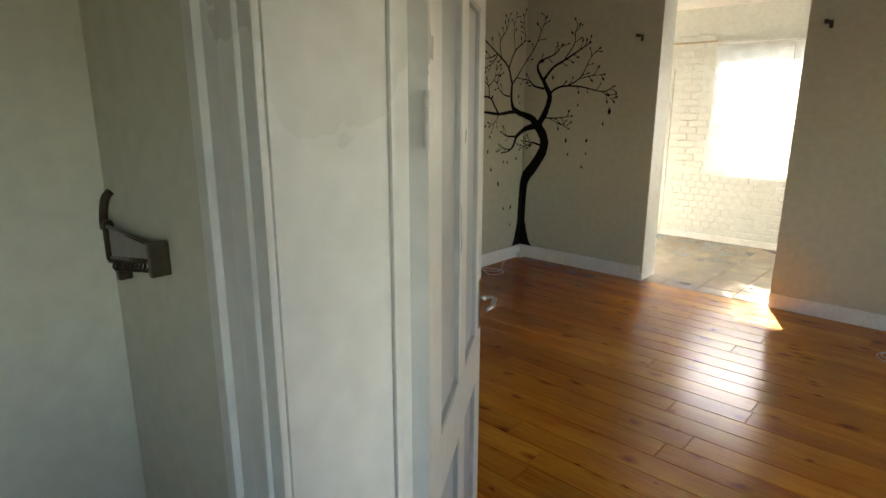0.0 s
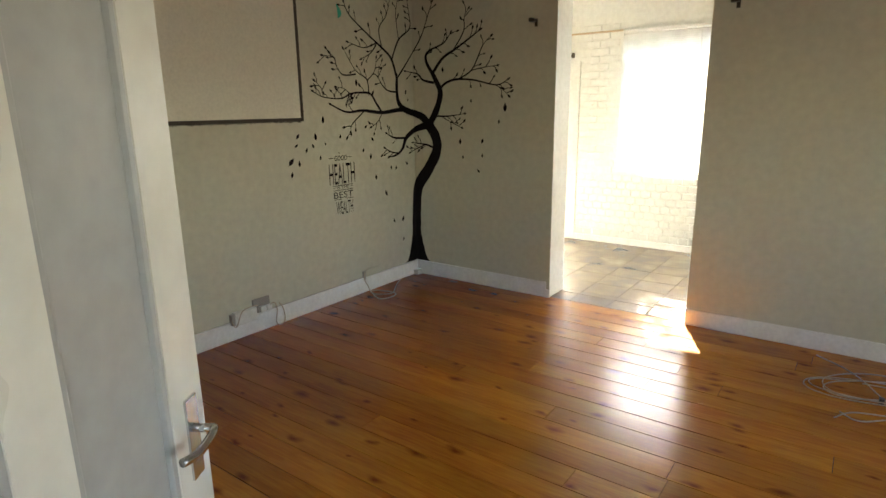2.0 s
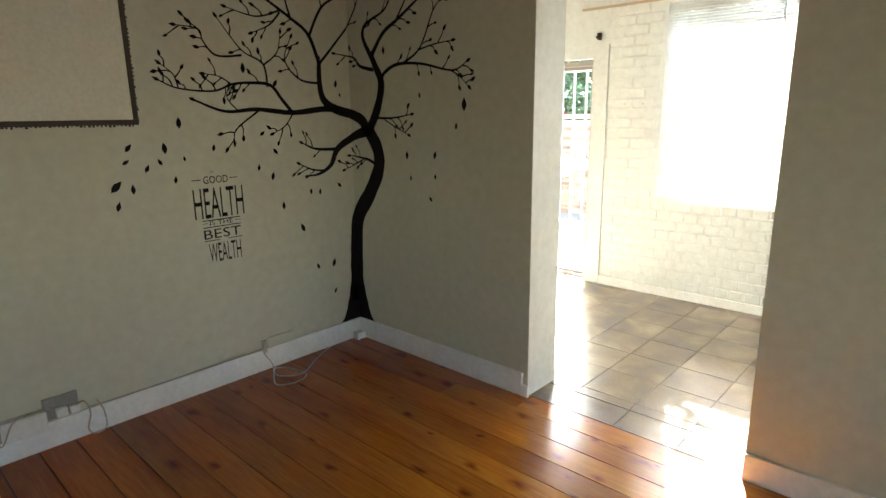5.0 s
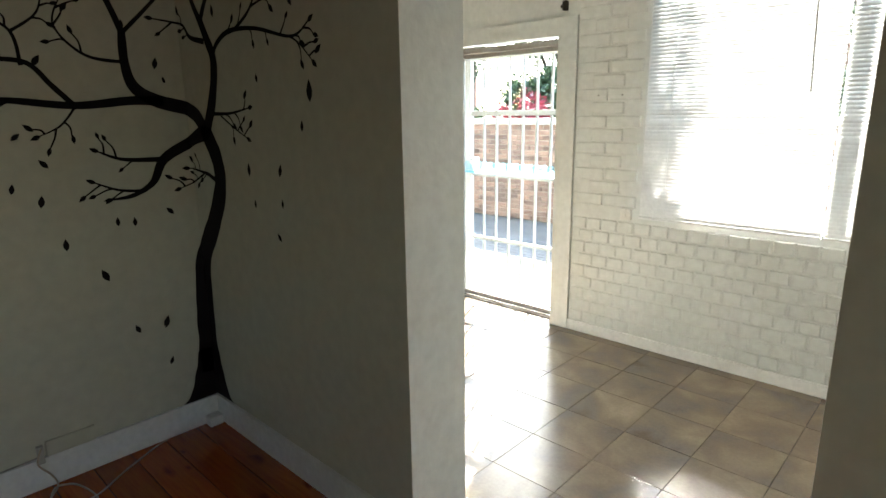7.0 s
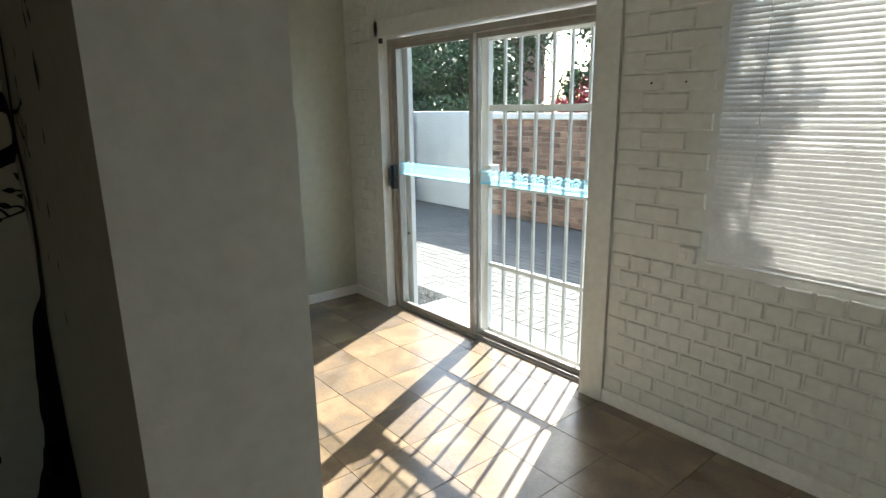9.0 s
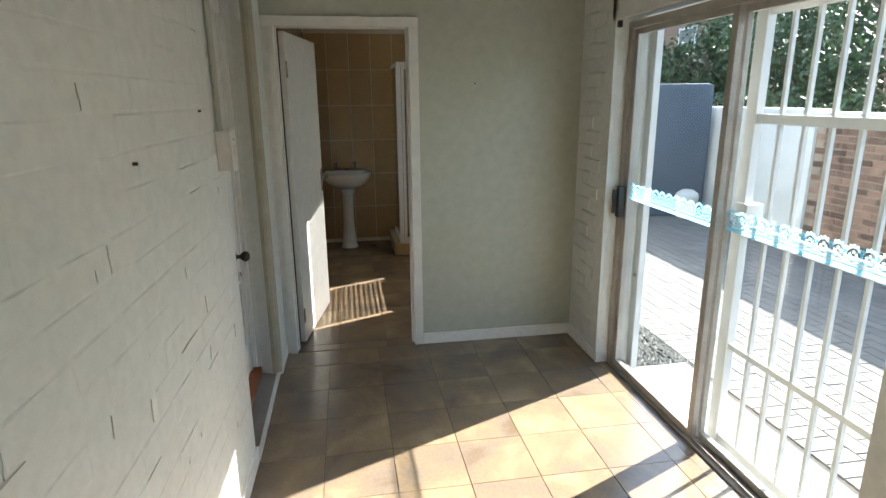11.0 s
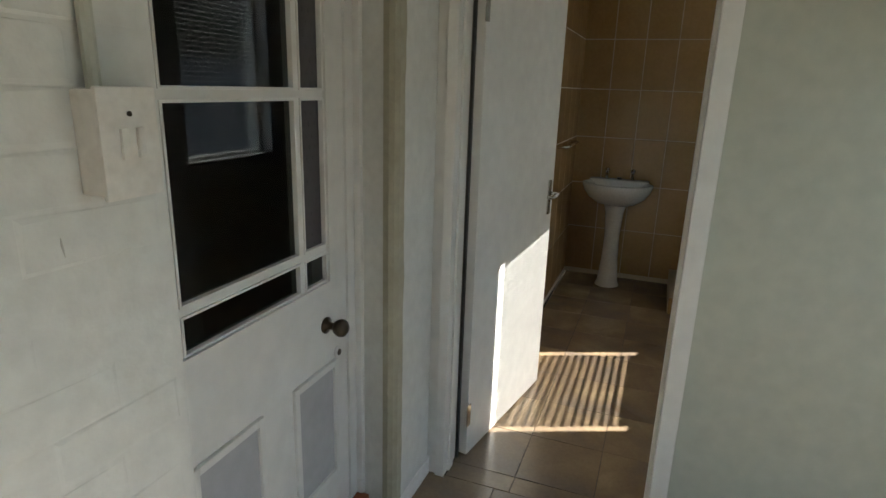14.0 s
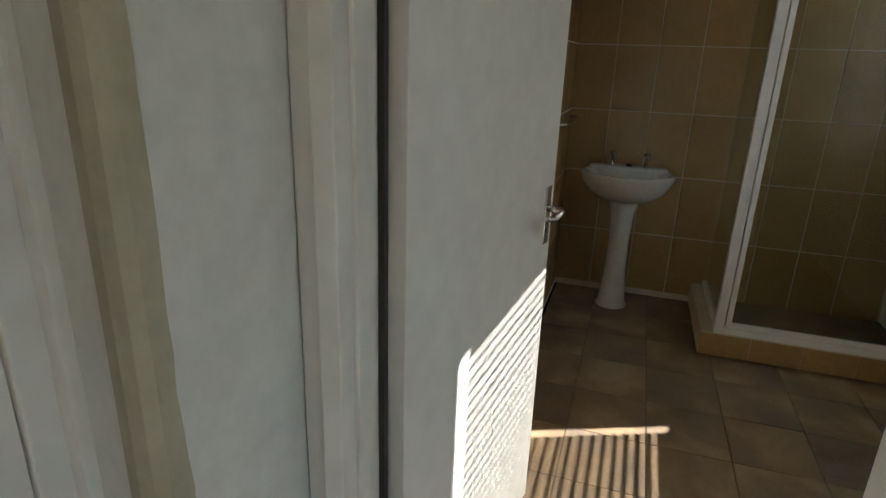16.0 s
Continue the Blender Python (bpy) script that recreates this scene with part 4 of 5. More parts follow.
def sliding_door():
    d = thing("sliding_door", "dull silver aluminium sliding glass door to the garden", "sliding door", kind="structure")
    Y = SUN_Y + 0.11
    part("outer_frame", boxes((-1.33, Y - 0.05, 0.0, -1.29, Y + 0.05, 2.03), (0.51, Y - 0.05, 0.0, 0.55, Y + 0.05, 2.03), (-1.29, Y - 0.05, 1.99, 0.51, Y + 0.05, 2.03), (-1.29, Y - 0.05, -0.02, 0.51, Y + 0.05, 0.012), bevel=0.003), ALU, d)
    part("track", boxes((-1.29, Y - 0.032, 0.012, 0.51, Y - 0.028, 0.026), (-1.29, Y + 0.028, 0.012, 0.51, Y + 0.032, 0.026)), ALU, d)
    for name, x0, x1, y in (("sliding_leaf", -1.285, -0.42, Y - 0.02), ("fixed_leaf", -0.455, 0.505, Y + 0.02)):
        leaf = part(name, boxes((x0, y - 0.014, 0.018, x0 + 0.038, y + 0.014, 1.99), (x1 - 0.038, y - 0.014, 0.018, x1, y + 0.014, 1.99), (x0 + 0.038, y - 0.014, 0.018, x1 - 0.038, y + 0.014, 0.052), (x0 + 0.038, y - 0.014, 1.96, x1 - 0.038, y + 0.014, 1.99), bevel=0.003), ALU, d)
        pane = part("pane", boxes((x0 + 0.036, y - 0.003, 0.05, x1 - 0.036, y + 0.003, 1.962)), GLASS, leaf)
        pane.visible_shadow = False
        band = part("lace_band", lace(x0 + 0.045, x1 - 0.045, y - 0.005, 1.085), LACE, leaf, "pale blue lace sticker band")
    part("handle", boxes((-1.305, Y - 0.075, 0.95, -1.262, Y - 0.036, 1.13), (-1.30, Y - 0.10, 0.97, -1.285, Y - 0.06, 1.11), bevel=0.006), BLACKPLASTIC, d, "black plastic pull handle")
    part("stopper", boxes((-1.33, SUN_Y - 0.012, 2.0, -1.305, SUN_Y + 0.01, 2.035), bevel=0.003), BLACKPLASTIC, d)


def lace(x0, x1, y, z):
    """A flat lace edging: a border, rings, dots and a scalloped top."""
    bm = bmesh.new()

    def disc(cx, cz, r, ri=0.0, n=10):
        out = [bm.verts.new((cx + r * math.cos(2 * math.pi * k / n), y, cz + r * math.sin(2 * math.pi * k / n))) for k in range(n)]
        if not ri:
            bm.faces.new(out)
            return
        inn = [bm.verts.new((cx + ri * math.cos(2 * math.pi * k / n), y, cz + ri * math.sin(2 * math.pi * k / n))) for k in range(n)]
        for k in range(n):
            bm.faces.new((out[k], out[(k + 1) % n], inn[(k + 1) % n], inn[k]))

    for a, b in ((z - 0.022, z - 0.004), (z + 0.002, z + 0.005)):
        bm.faces.new([bm.verts.new(p) for p in ((x0, y, a), (x1, y, a), (x1, y, b), (x0, y, b))])
    n = int((x1 - x0) / 0.062)
    for i in range(n):
        cx = x0 + (i + 0.5) * (x1 - x0) / n
        disc(cx, z + 0.036, 0.031, 0.026, 14)
        for k in range(5):
            disc(cx + 0.013 * math.cos(1.57 + k * 1.2566), z + 0.034 + 0.013 * math.sin(1.57 + k * 1.2566), 0.0062, 0, 7)
        for k in range(7):
            a = math.pi * (k + 0.5) / 7
            disc(cx + 0.033 * math.cos(a), z + 0.037 + 0.033 * math.sin(a), 0.0055, 0, 6)
        disc(cx + 0.031, z + 0.012, 0.008, 0.004, 8)
    return bm


sliding_door()
solid("door_threshold", boxes((-1.33, SUN_Y, -0.12, 0.55, SUN_Y + 0.058, 0.001)), TILE, "brown tile strip under the sliding door", "sill", kind="structure")
solid("outer_sill", boxes((-1.33, SUN_Y + 0.162, -0.12, 0.55, SUN_Y + 0.24, -0.035)), SLAB, "concrete sill outside the sliding door", "sill", kind="structure")
solid("door_surround", boxes((0.55, SUN_Y - 0.022, 0.0, 0.695, SUN_Y, 2.155), (-1.38, SUN_Y - 0.018, 2.04, 0.55, SUN_Y, 2.155), (-1.385, SUN_Y - 0.018, 0.075, -1.33, SUN_Y, 2.155), bevel=0.004), BRICKPAINT, "painted timber surround of the sliding door", "trim", kind="structure")


def security_gate():
    """White steel grille outside the fixed pane."""
    g = thing("security_gate", "white steel security gate with upright bars outside the glass", "gate")
    y = SUN_Y + 0.215
    part("post", boxes((-0.47, y - 0.02, -0.05, -0.405, y + 0.02, 2.03), bevel=0.004), GATEWHITE, g)
    part("post", boxes((0.44, y - 0.02, -0.05, 0.48, y + 0.02, 2.03), bevel=0.004), GATEWHITE, g)
    for z, h in ((0.49, 0.028), (1.03, 0.055), (1.52, 0.04), (1.95, 0.035), (0.0, 0.045)):
        part("rail", boxes((-0.405, y - 0.012, z, 0.44, y + 0.012, z + h), bevel=0.003), GATEWHITE, g)
    for k in range(6):
        x = -0.275 + 0.128 * k
        part("bar", boxes((x - 0.008, y - 0.008, 0.045, x + 0.008, y + 0.008, 1.95)), GATEWHITE, g)
    part("lock_box", boxes((-0.44, y - 0.04, 1.05, -0.36, y + 0.04, 1.18), bevel=0.005), GATEWHITE, g)
    p = thing("gate_post", "white steel gate post folded beside the sliding leaf", "post")
    part("post", boxes((-1.327, y - 0.02, -0.05, -1.265, y + 0.02, 2.03), bevel=0.004), GATEWHITE, p)
    part("bolt", rod(bmesh.new(), (-1.295, y - 0.035, 0.58), (-1.295, y - 0.015, 0.58), 0.012), CHROME, p)


security_gate()


def window_with_blinds():
    win = thing("window_1", "wide white framed window behind blinds", "window", kind="structure")
    y = SUN_Y + 0.045
    part("window_frame", boxes((1.08, y - 0.012, 0.89, 1.21, y + 0.025, 2.42), (3.14, y - 0.025, 0.89, 3.2, y + 0.025, 2.42), (2.19, y - 0.025, 0.95, 2.25, y + 0.025, 2.36), (1.21, y - 0.025, 0.89, 3.14, y + 0.025, 0.95), (1.21, y - 0.025, 2.36, 3.14, y + 0.025, 2.42), bevel=0.004), GLOSSWHITE, win)
    for x0, x1 in ((1.21, 2.19), (2.25, 3.14)):
        p = part("pane", boxes((x0, y - 0.003, 0.95, x1, y + 0.003, 2.36)), GLASS, win)
        p.visible_shadow = False


def venetian_blind(name, label, x0, x1, z0, z1, y, pitch, width, group, tilt):
    """Slats hung on cords under a head rail. tilt(z): degrees from flat, inner edge low."""
    b = thing(name, label, "blind", group, at=(x0, y, z0))
    w = x1 - x0
    h = z1 - z0
    part("head_rail", boxes((0, -0.02, h - 0.03, w, 0.02, h), bevel=0.003), SLAT, b)
    part("bottom_rail", boxes((0, -0.013, 0.0, w, 0.013, 0.014), bevel=0.003), SLAT, b)
    n = int((h - 0.05) / pitch)
    shared = {}
    for k in range(n):
        z = 0.02 + pitch * (k + 0.5)
        a = round(tilt(z0 + z))
        if a not in shared:
            bm = bmesh.new()
            t = radians(a)
            rows = []
            for j in range(5):
                u = (j / 4 - 0.5) * width
                crown = 0.0016 * (1 - (2 * j / 4 - 1) ** 2)
                py, pz = u * math.cos(t) - crown * math.sin(t), u * math.sin(t) + crown * math.cos(t)
                rows.append((bm.verts.new((0.002, py, pz)), bm.verts.new((w - 0.002, py, pz))))
            for p, q in zip(rows, rows[1:]):
                bm.faces.new((p[0], p[1], q[1], q[0]))
            shared[a] = mesh_of("slat", bm, SLAT, True)
        s = new("slat", shared[a])
        s.parent = b
        s.location = (0, 0, z)
    for x in (0.16, w - 0.16):
        part("cord", rod(bmesh.new(), (x, -width * 0.5, 0.01), (x, -width * 0.5, h - 0.02), 0.0012, 5), SLAT, b)
    return b


window_with_blinds()
solid("window_lining", boxes((1.08, SUN_Y, 0.89, 1.195, SUN_Y + 0.028, 2.42)), BRICKPAINT, "painted lining beside the window", "trim", kind="structure")
slat_turn = random.Random(3)
open_tilt = lambda z: 62 if z > 1.56 else (80 if z < 1.38 else slat_turn.choice((60, 66, 72, 80)))
LEFT_BLIND = venetian_blind("venetian_blind", "white venetian blind lowered over the window", 1.195, 2.19, 0.875, 2.45, SUN_Y - 0.03, 0.0215, 0.025, "window blinds", open_tilt)
part("wand", rod(bmesh.new(), (0.87, -0.035, 0.75), (0.84, -0.035, 1.5), 0.005, 7), SLAT, LEFT_BLIND, "clear tilt wand")
venetian_blind("venetian_blind", "white venetian blind lowered over the window", 2.20, 3.2, 0.875, 2.45, SUN_Y - 0.03, 0.0215, 0.025, "window blinds", open_tilt)
solid("cord_cleat", boxes((1.065, SUN_Y - 0.03, 0.855, 1.135, SUN_Y, 0.925), (1.075, SUN_Y - 0.036, 0.875, 1.105, SUN_Y - 0.03, 0.905), bevel=0.004), WHITEPLASTIC, "small white junction box below the blind", "junction box")
solid("window_hook", boxes((0.585, SUN_Y - 0.04, 2.19, 0.61, SUN_Y, 2.25), (0.575, SUN_Y - 0.045, 2.205, 0.60, SUN_Y - 0.02, 2.225), bevel=0.003), BRONZE, "small metal hook above the sliding door", "hook")


solid("picture_rail", boxes((0.42, SUN_Y - 0.022, 2.445, 1.19, SUN_Y, 2.465), bevel=0.003), OLDPLASTIC, "thin worn rail high on the painted brick", "rail", kind="structure")


def nail(x, y, z, axis):
    m = Vector(axis)
    a = Vector((x, y, z))
    return solid("nail", rod(bmesh.new(), a - m * 0.005, a + m * 0.006, 0.0042, 8), BRONZE, "small dark nail in the painted wall", "nail", "nails")


nail(1.024, SUN_Y - 0.006, 1.644, (0, -1, 0))
nail(0.86, SUN_Y - 0.006, 1.644, (0, -1, 0))
nail(0.347, hall_face(0.347) + 0.006, 1.49, (0, 1, 0))
nail(-0.29, hall_face(-0.29) + 0.006, 1.60, (0, 1, 0))
nail(END_X, 1.62, 1.72, (1, 0, 0))


def light_switch():
    x, y, z = -0.535, hall_face(-0.535), 1.445
    s = thing("light_switch", "white surface light switch box with two rockers", "switch", at=(x, y, z))
    part("box", boxes((-0.045, 0.0, -0.075, 0.045, 0.05, 0.075), bevel=0.006), WHITEPLASTIC, s)
    part("plate", boxes((-0.05, 0.05, -0.08, 0.05, 0.058, 0.08), bevel=0.003), WHITEPLASTIC, s)
    for dx in (-0.014, 0.014):
        part("rocker", boxes((dx - 0.006, 0.058, -0.022, dx + 0.006, 0.064, 0.022), bevel=0.002), WHITEPLASTIC, s)
    part("screw", rod(bmesh.new(), (0.0, 0.058, 0.042), (0.0, 0.060, 0.042), 0.004), BRONZE, s)
    part("conduit", rod(bmesh.new(), (0.015, 0.014, 0.07), (0.015, 0.012, 1.38), 0.011, 10), SUNPLASTER, s, "painted conduit up the wall")


light_switch()


def glazed_door():
    """Old door with a large pane, narrow margin panes and a turned knob."""
    d = thing("door_2", "white half-glazed door with dark panes and brass knob", "door", kind="structure")
    x0, x1, yb, yf = -1.475, -0.665, 0.135, 0.18
    cols = [(-1.382, -1.263), (-1.243, -0.79), (-0.77, -0.70)]
    rows = [(0.94, 1.036), (1.056, 1.497), (1.517, 1.93)]
    bm = bmesh.new()
    xs = [x0, cols[0][0], cols[0][1], cols[1][0], cols[1][1], cols[2][0], cols[2][1], x1]
    zs = [0.065, 0.94, 1.036, 1.056, 1.497, 1.517, 1.93, 2.06]
    for i in range(7):
        for k in range(7):
            if i % 2 == 1 and k % 2 == 1:
                continue
            thin = 0.012 if (2 <= i <= 5 and 1 <= k <= 5) or (k in (2, 4) and 1 <= i <= 5) else 0.0
            box(bm, xs[i], yb, zs[k], xs[i + 1], yf - thin, zs[k + 1])
    leaf = part("leaf", bm, GLOSSWHITE, d)
    for i, (a, b) in enumerate(cols):
        for k, (lo, hi) in enumerate(rows):
            part("pane", boxes((a - 0.003, 0.152, lo - 0.003, b + 0.003, 0.156, hi + 0.003)), DARKGLASS if i == 1 or k == 0 else PATTERNGLASS, leaf)
            if i != 1 and k > 0:
                dots = bmesh.new()
                for u in range(4):
                    for v in range(int((hi - lo) / 0.032)):
                        px, pz = a + 0.012 + 0.029 * u + (0.014 if v % 2 else 0), lo + 0.016 + 0.032 * v
                        if px < b - 0.008:
                            box(dots, px - 0.002, 0.1562, pz - 0.006, px + 0.002, 0.1568, pz + 0.006)
                            box(dots, px - 0.005, 0.1562, pz - 0.001, px + 0.005, 0.1567, pz + 0.003)
                tagged(part("etched_pattern", dots, BLACKPLASTIC, leaf), kind="stuff")
            bd = bmesh.new()
            for r in ((a, lo, a + 0.007, hi), (b - 0.007, lo, b, hi), (a + 0.007, lo, b - 0.007, lo + 0.007), (a + 0.007, hi - 0.007, b - 0.007, hi)):
                box(bd, r[0], 0.156, r[1], r[2], yf - 0.008, r[3], bevel=0.002)
            part("glazing_bead", bd, GLOSSWHITE, leaf)
    for a, b in ((-1.40, -1.16), (-1.02, -0.76)):
        pn = part("lower_panel", boxes((a, yf, 0.24, a + 0.022, yf + 0.012, 0.67), (b - 0.022, yf, 0.24, b, yf + 0.012, 0.67), (a + 0.022, yf, 0.24, b - 0.022, yf + 0.012, 0.262), (a + 0.022, yf, 0.648, b - 0.022, yf + 0.012, 0.67), bevel=0.004), GLOSSWHITE, leaf)
        part("field", boxes((a + 0.022, yf + 0.001, 0.262, b - 0.022, yf + 0.003, 0.648)), GREYPANEL, pn)
    m = pose(-1.348, yf, 0.805, -90, 0, 0)
    part("knob", lathe(bmesh.new(), [(0.026, 0.0), (0.027, 0.006), (0.012, 0.01), (0.011, 0.03), (0.02, 0.036), (0.027, 0.047), (0.029, 0.058), (0.025, 0.070), (0.014, 0.078), (0.001, 0.080)], m), BRONZE, d, "ribbed dark brass knob", True)
    part("lock_cover", lathe(bmesh.new(), [(0.019, 0.0), (0.019, 0.006), (0.014, 0.008), (0.001, 0.009)], pose(-1.412, yf, 0.686, -90, 0, 0)), GLOSSWHITE, d)
    part("keyhole", rod(bmesh.new(), (-1.412, yf + 0.008, 0.686), (-1.412, yf + 0.0105, 0.686), 0.011), BRONZE, d)
    part("door_frame", boxes((-1.552, 0.10, 0.06, -1.478, 0.188, 2.14), (-0.66, 0.10, 0.06, -0.64, 0.205, 2.14), (-1.478, 0.10, 2.065, -0.66, 0.205, 2.25), bevel=0.004), GLOSSWHITE, d)
    part("frame_bead", boxes((-1.545, 0.188, 0.06, -1.520, 0.212, 2.12), bevel=0.006), GLOSSWHITE, d)


glazed_door()


def reveal_corner():
    """Rounded plaster nib between the glazed door and the bathroom door, with a worn unpainted strip."""
    bm = bmesh.new()
    pts = [(-1.545, 0.19), (-1.532, 0.24), (-1.512, 0.29), (-1.506, 0.315), (-1.508, 0.335), (-1.52, 0.348), (-1.545, 0.354), (-1.80, 0.358), (-1.80, 0.19)]
    lo = [bm.verts.new((x, y, 0.0)) for x, y in pts]
    hi = [bm.verts.new((x, y, 2.25)) for x, y in pts]
    n = len(pts)
    for k in range(n):
        bm.faces.new((lo[k], lo[(k + 1) % n], hi[(k + 1) % n], hi[k]))
    bm.faces.new(lo)
    bm.faces.new(hi)
    solid("plaster_nib", bm, BRICKPAINT, "rounded painted plaster corner of the door recess", "wall", kind="structure")
    rnd = random.Random(9)
    st = bmesh.new()
    prev = None
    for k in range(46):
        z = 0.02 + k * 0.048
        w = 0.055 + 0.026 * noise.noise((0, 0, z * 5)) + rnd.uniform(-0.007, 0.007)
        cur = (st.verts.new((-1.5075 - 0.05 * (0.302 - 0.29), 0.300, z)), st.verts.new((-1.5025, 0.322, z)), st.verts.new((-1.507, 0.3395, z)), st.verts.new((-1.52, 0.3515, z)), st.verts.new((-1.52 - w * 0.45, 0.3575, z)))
        if prev:
            for q in range(4):
                st.faces.new((prev[q], prev[q + 1], cur[q + 1], cur[q]))
        prev = cur
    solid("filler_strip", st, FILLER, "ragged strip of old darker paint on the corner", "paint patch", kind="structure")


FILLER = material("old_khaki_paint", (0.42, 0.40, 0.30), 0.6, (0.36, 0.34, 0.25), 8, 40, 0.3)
reveal_corner()

# ---- bathroom ----


def bathroom_door():
    f = thing("door_frame_2", "white painted bathroom door frame", "door frame", kind="structure")
    X0, X1 = END_X - 0.125, END_X + 0.018
    part("jamb", boxes((X0, 0.39, 0, X1, 0.428, 2.045), (X0 + 0.05, 0.352, 0, X1 - 0.012, 0.39, 2.045), bevel=0.004), GLOSSWHITE, f)
    part("jamb", boxes((X0, 1.21, 0, X1, 1.268, 2.045), bevel=0.004), GLOSSWHITE, f)
    part("head", boxes((X0, 0.352, 2.045, X1, 1.268, 2.10), bevel=0.004), GLOSSWHITE, f)
    part("stop", boxes((END_X - 0.075, 0.428, 0, END_X - 0.03, 0.437, 2.045), (END_X - 0.075, 1.197, 0, END_X - 0.03, 1.21, 2.045), bevel=0.003), GLOSSWHITE, f)
    # black strip put in for the darkness of the hinge gap
    part("gap_dark", boxes((X0 - 0.018, 0.428, 0, X0 - 0.001, 0.439, 2.045)), BLACKPLASTIC, f, "black strip standing in for the dark hinge gap")
    d = thing("door_3", "white flush bathroom door standing open", "door", kind="structure", at=(END_X - 0.150, 0.452, 0.012))
    d.rotation_euler = (0, 0, radians(169.6))
    w, t = 0.80, 0.04
    part("leaf", boxes((0, -t / 2, 0, w, t / 2, 2.02), bevel=0.003), GLOSSWHITE, d)
    for s in (-1, 1):
        lever_handle(d, w - 0.05, 1.02, t, s, -1)
    for z in (0.19, 1.8):
        part("hinge", boxes((-0.012, -t / 2 - 0.003, z - 0.05, 0.02, -t / 2, z + 0.05), bevel=0.001), CHROME, d)


bathroom_door()


def basin():
    b = thing("pedestal_basin", "white ceramic pedestal basin with two chrome taps", "basin", at=(-4.87, 0.80, -0.015))
    bm = bmesh.new()
    lathe(bm, [(0.115, 0.0), (0.118, 0.02), (0.10, 0.05), (0.078, 0.25), (0.072, 0.45), (0.085, 0.62), (0.11, 0.70)], Matrix.Translation((0.22, 0, 0)) @ Matrix.Diagonal((0.9, 0.82, 1, 1)), 28)
    part("pedestal", bm, CERAMIC, b, smooth=True)
    bm = bmesh.new()
    prof = [(0.06, 0.68), (0.14, 0.70), (0.20, 0.745), (0.235, 0.80), (0.25, 0.845), (0.25, 0.858), (0.235, 0.862), (0.215, 0.852), (0.17, 0.79), (0.08, 0.755), (0.01, 0.75)]
    lathe(bm, prof, Matrix.Translation((0.235, 0, 0)) @ Matrix.Diagonal((0.86, 1.08, 1, 1)), 36)
    box(bm, 0.0, -0.235, 0.77, 0.14, 0.235, 0.868, bevel=0.02)
    part("bowl", bm, CERAMIC, b, smooth=True)
    for dy in (-0.10, 0.10):
        tap = part("tap", lathe(bmesh.new(), [(0.02, 0.0), (0.02, 0.008), (0.012, 0.014), (0.012, 0.06), (0.019, 0.066), (0.021, 0.085), (0.012, 0.092)], Matrix.Translation((0.075, dy, 0.866)), 14), CHROME, b, "chrome pillar tap", True)
        part("spout", tube(bmesh.new(), smooth_line([(0.075, dy, 0.908), (0.12, dy, 0.916), (0.155, dy, 0.905), (0.165, dy, 0.89)], 4), 0.009, 8), CHROME, tap, smooth=True)
    part("plug", boxes((0.06, -0.018, 0.868, 0.09, 0.018, 0.884), bevel=0.005), BLACKPLASTIC, b)


basin()


def shower():
    s = thing("shower_enclosure", "white framed glass shower enclosure on a tiled step", "shower")
    x0, x1, y0, y1 = -4.855, -4.115, 1.274, SUN_Y
    kerb = part("kerb", boxes((x1 - 0.06, y0 + 0.10, 0.01, x1, y1, 0.135), (x0, y0, 0.01, x1, y0 + 0.10, 0.135)), WALLGROUT, s)
    k = 0
    y = y0
    tile_w = boxes((0, 0.001, 0, 0.006, 0.238, 0.12), bevel=0.0015)
    shared = mesh_of("kerb_tile", tile_w, WALLTILE)
    while y < y1 - 0.2:
        t = new("kerb_tile", shared)
        t.parent = kerb
        t.location = (x1, y, 0.012)
        y += 0.24
    tray = part("tray", boxes((x0, y0 + 0.10, 0.01, x1 - 0.06, y1, 0.05)), TILE, s)
    fx = x1 - 0.02
    py = y0 + 0.058
    part("frame", boxes((fx - 0.025, py, 0.135, fx + 0.015, py + 0.047, 1.98), (fx - 0.02, py + 0.047, 0.135, fx + 0.012, y1, 0.17), (fx - 0.02, py + 0.047, 1.945, fx + 0.012, y1, 1.98), (x0, py + 0.005, 1.945, fx - 0.025, py + 0.035, 1.98), (x0, py + 0.005, 0.135, fx - 0.025, py + 0.035, 0.165), bevel=0.005), GLOSSWHITE, s)
    door = part("door_frame", boxes((fx - 0.015, py + 0.054, 0.172, fx + 0.006, py + 0.08, 1.943), (fx - 0.015, py + 0.08, 0.172, fx + 0.006, y1 - 0.02, 0.198), (fx - 0.015, py + 0.08, 1.915, fx + 0.006, y1 - 0.02, 1.943), bevel=0.003), GLOSSWHITE, s)
    part("pane", boxes((fx - 0.006, py + 0.078, 0.196, fx - 0.002, y1 - 0.02, 1.917)), GLASS, door).visible_shadow = False
    part("pane", boxes((x0, py + 0.018, 0.163, fx - 0.025, py + 0.022, 1.947)), GLASS, s).visible_shadow = False


shower()
bw = thing("window_2", "white framed bathroom window behind a blind", "window", kind="structure")
part("window_frame", boxes((-4.03, SUN_Y + 0.10, 0.955, -3.975, SUN_Y + 0.15, 2.42), (-3.04, SUN_Y + 0.10, 0.955, -2.995, SUN_Y + 0.15, 2.42), (-3.975, SUN_Y + 0.10, 0.955, -3.04, SUN_Y + 0.15, 0.985), (-3.975, SUN_Y + 0.10, 2.335, -3.04, SUN_Y + 0.15, 2.42), bevel=0.004), GLOSSWHITE, bw)
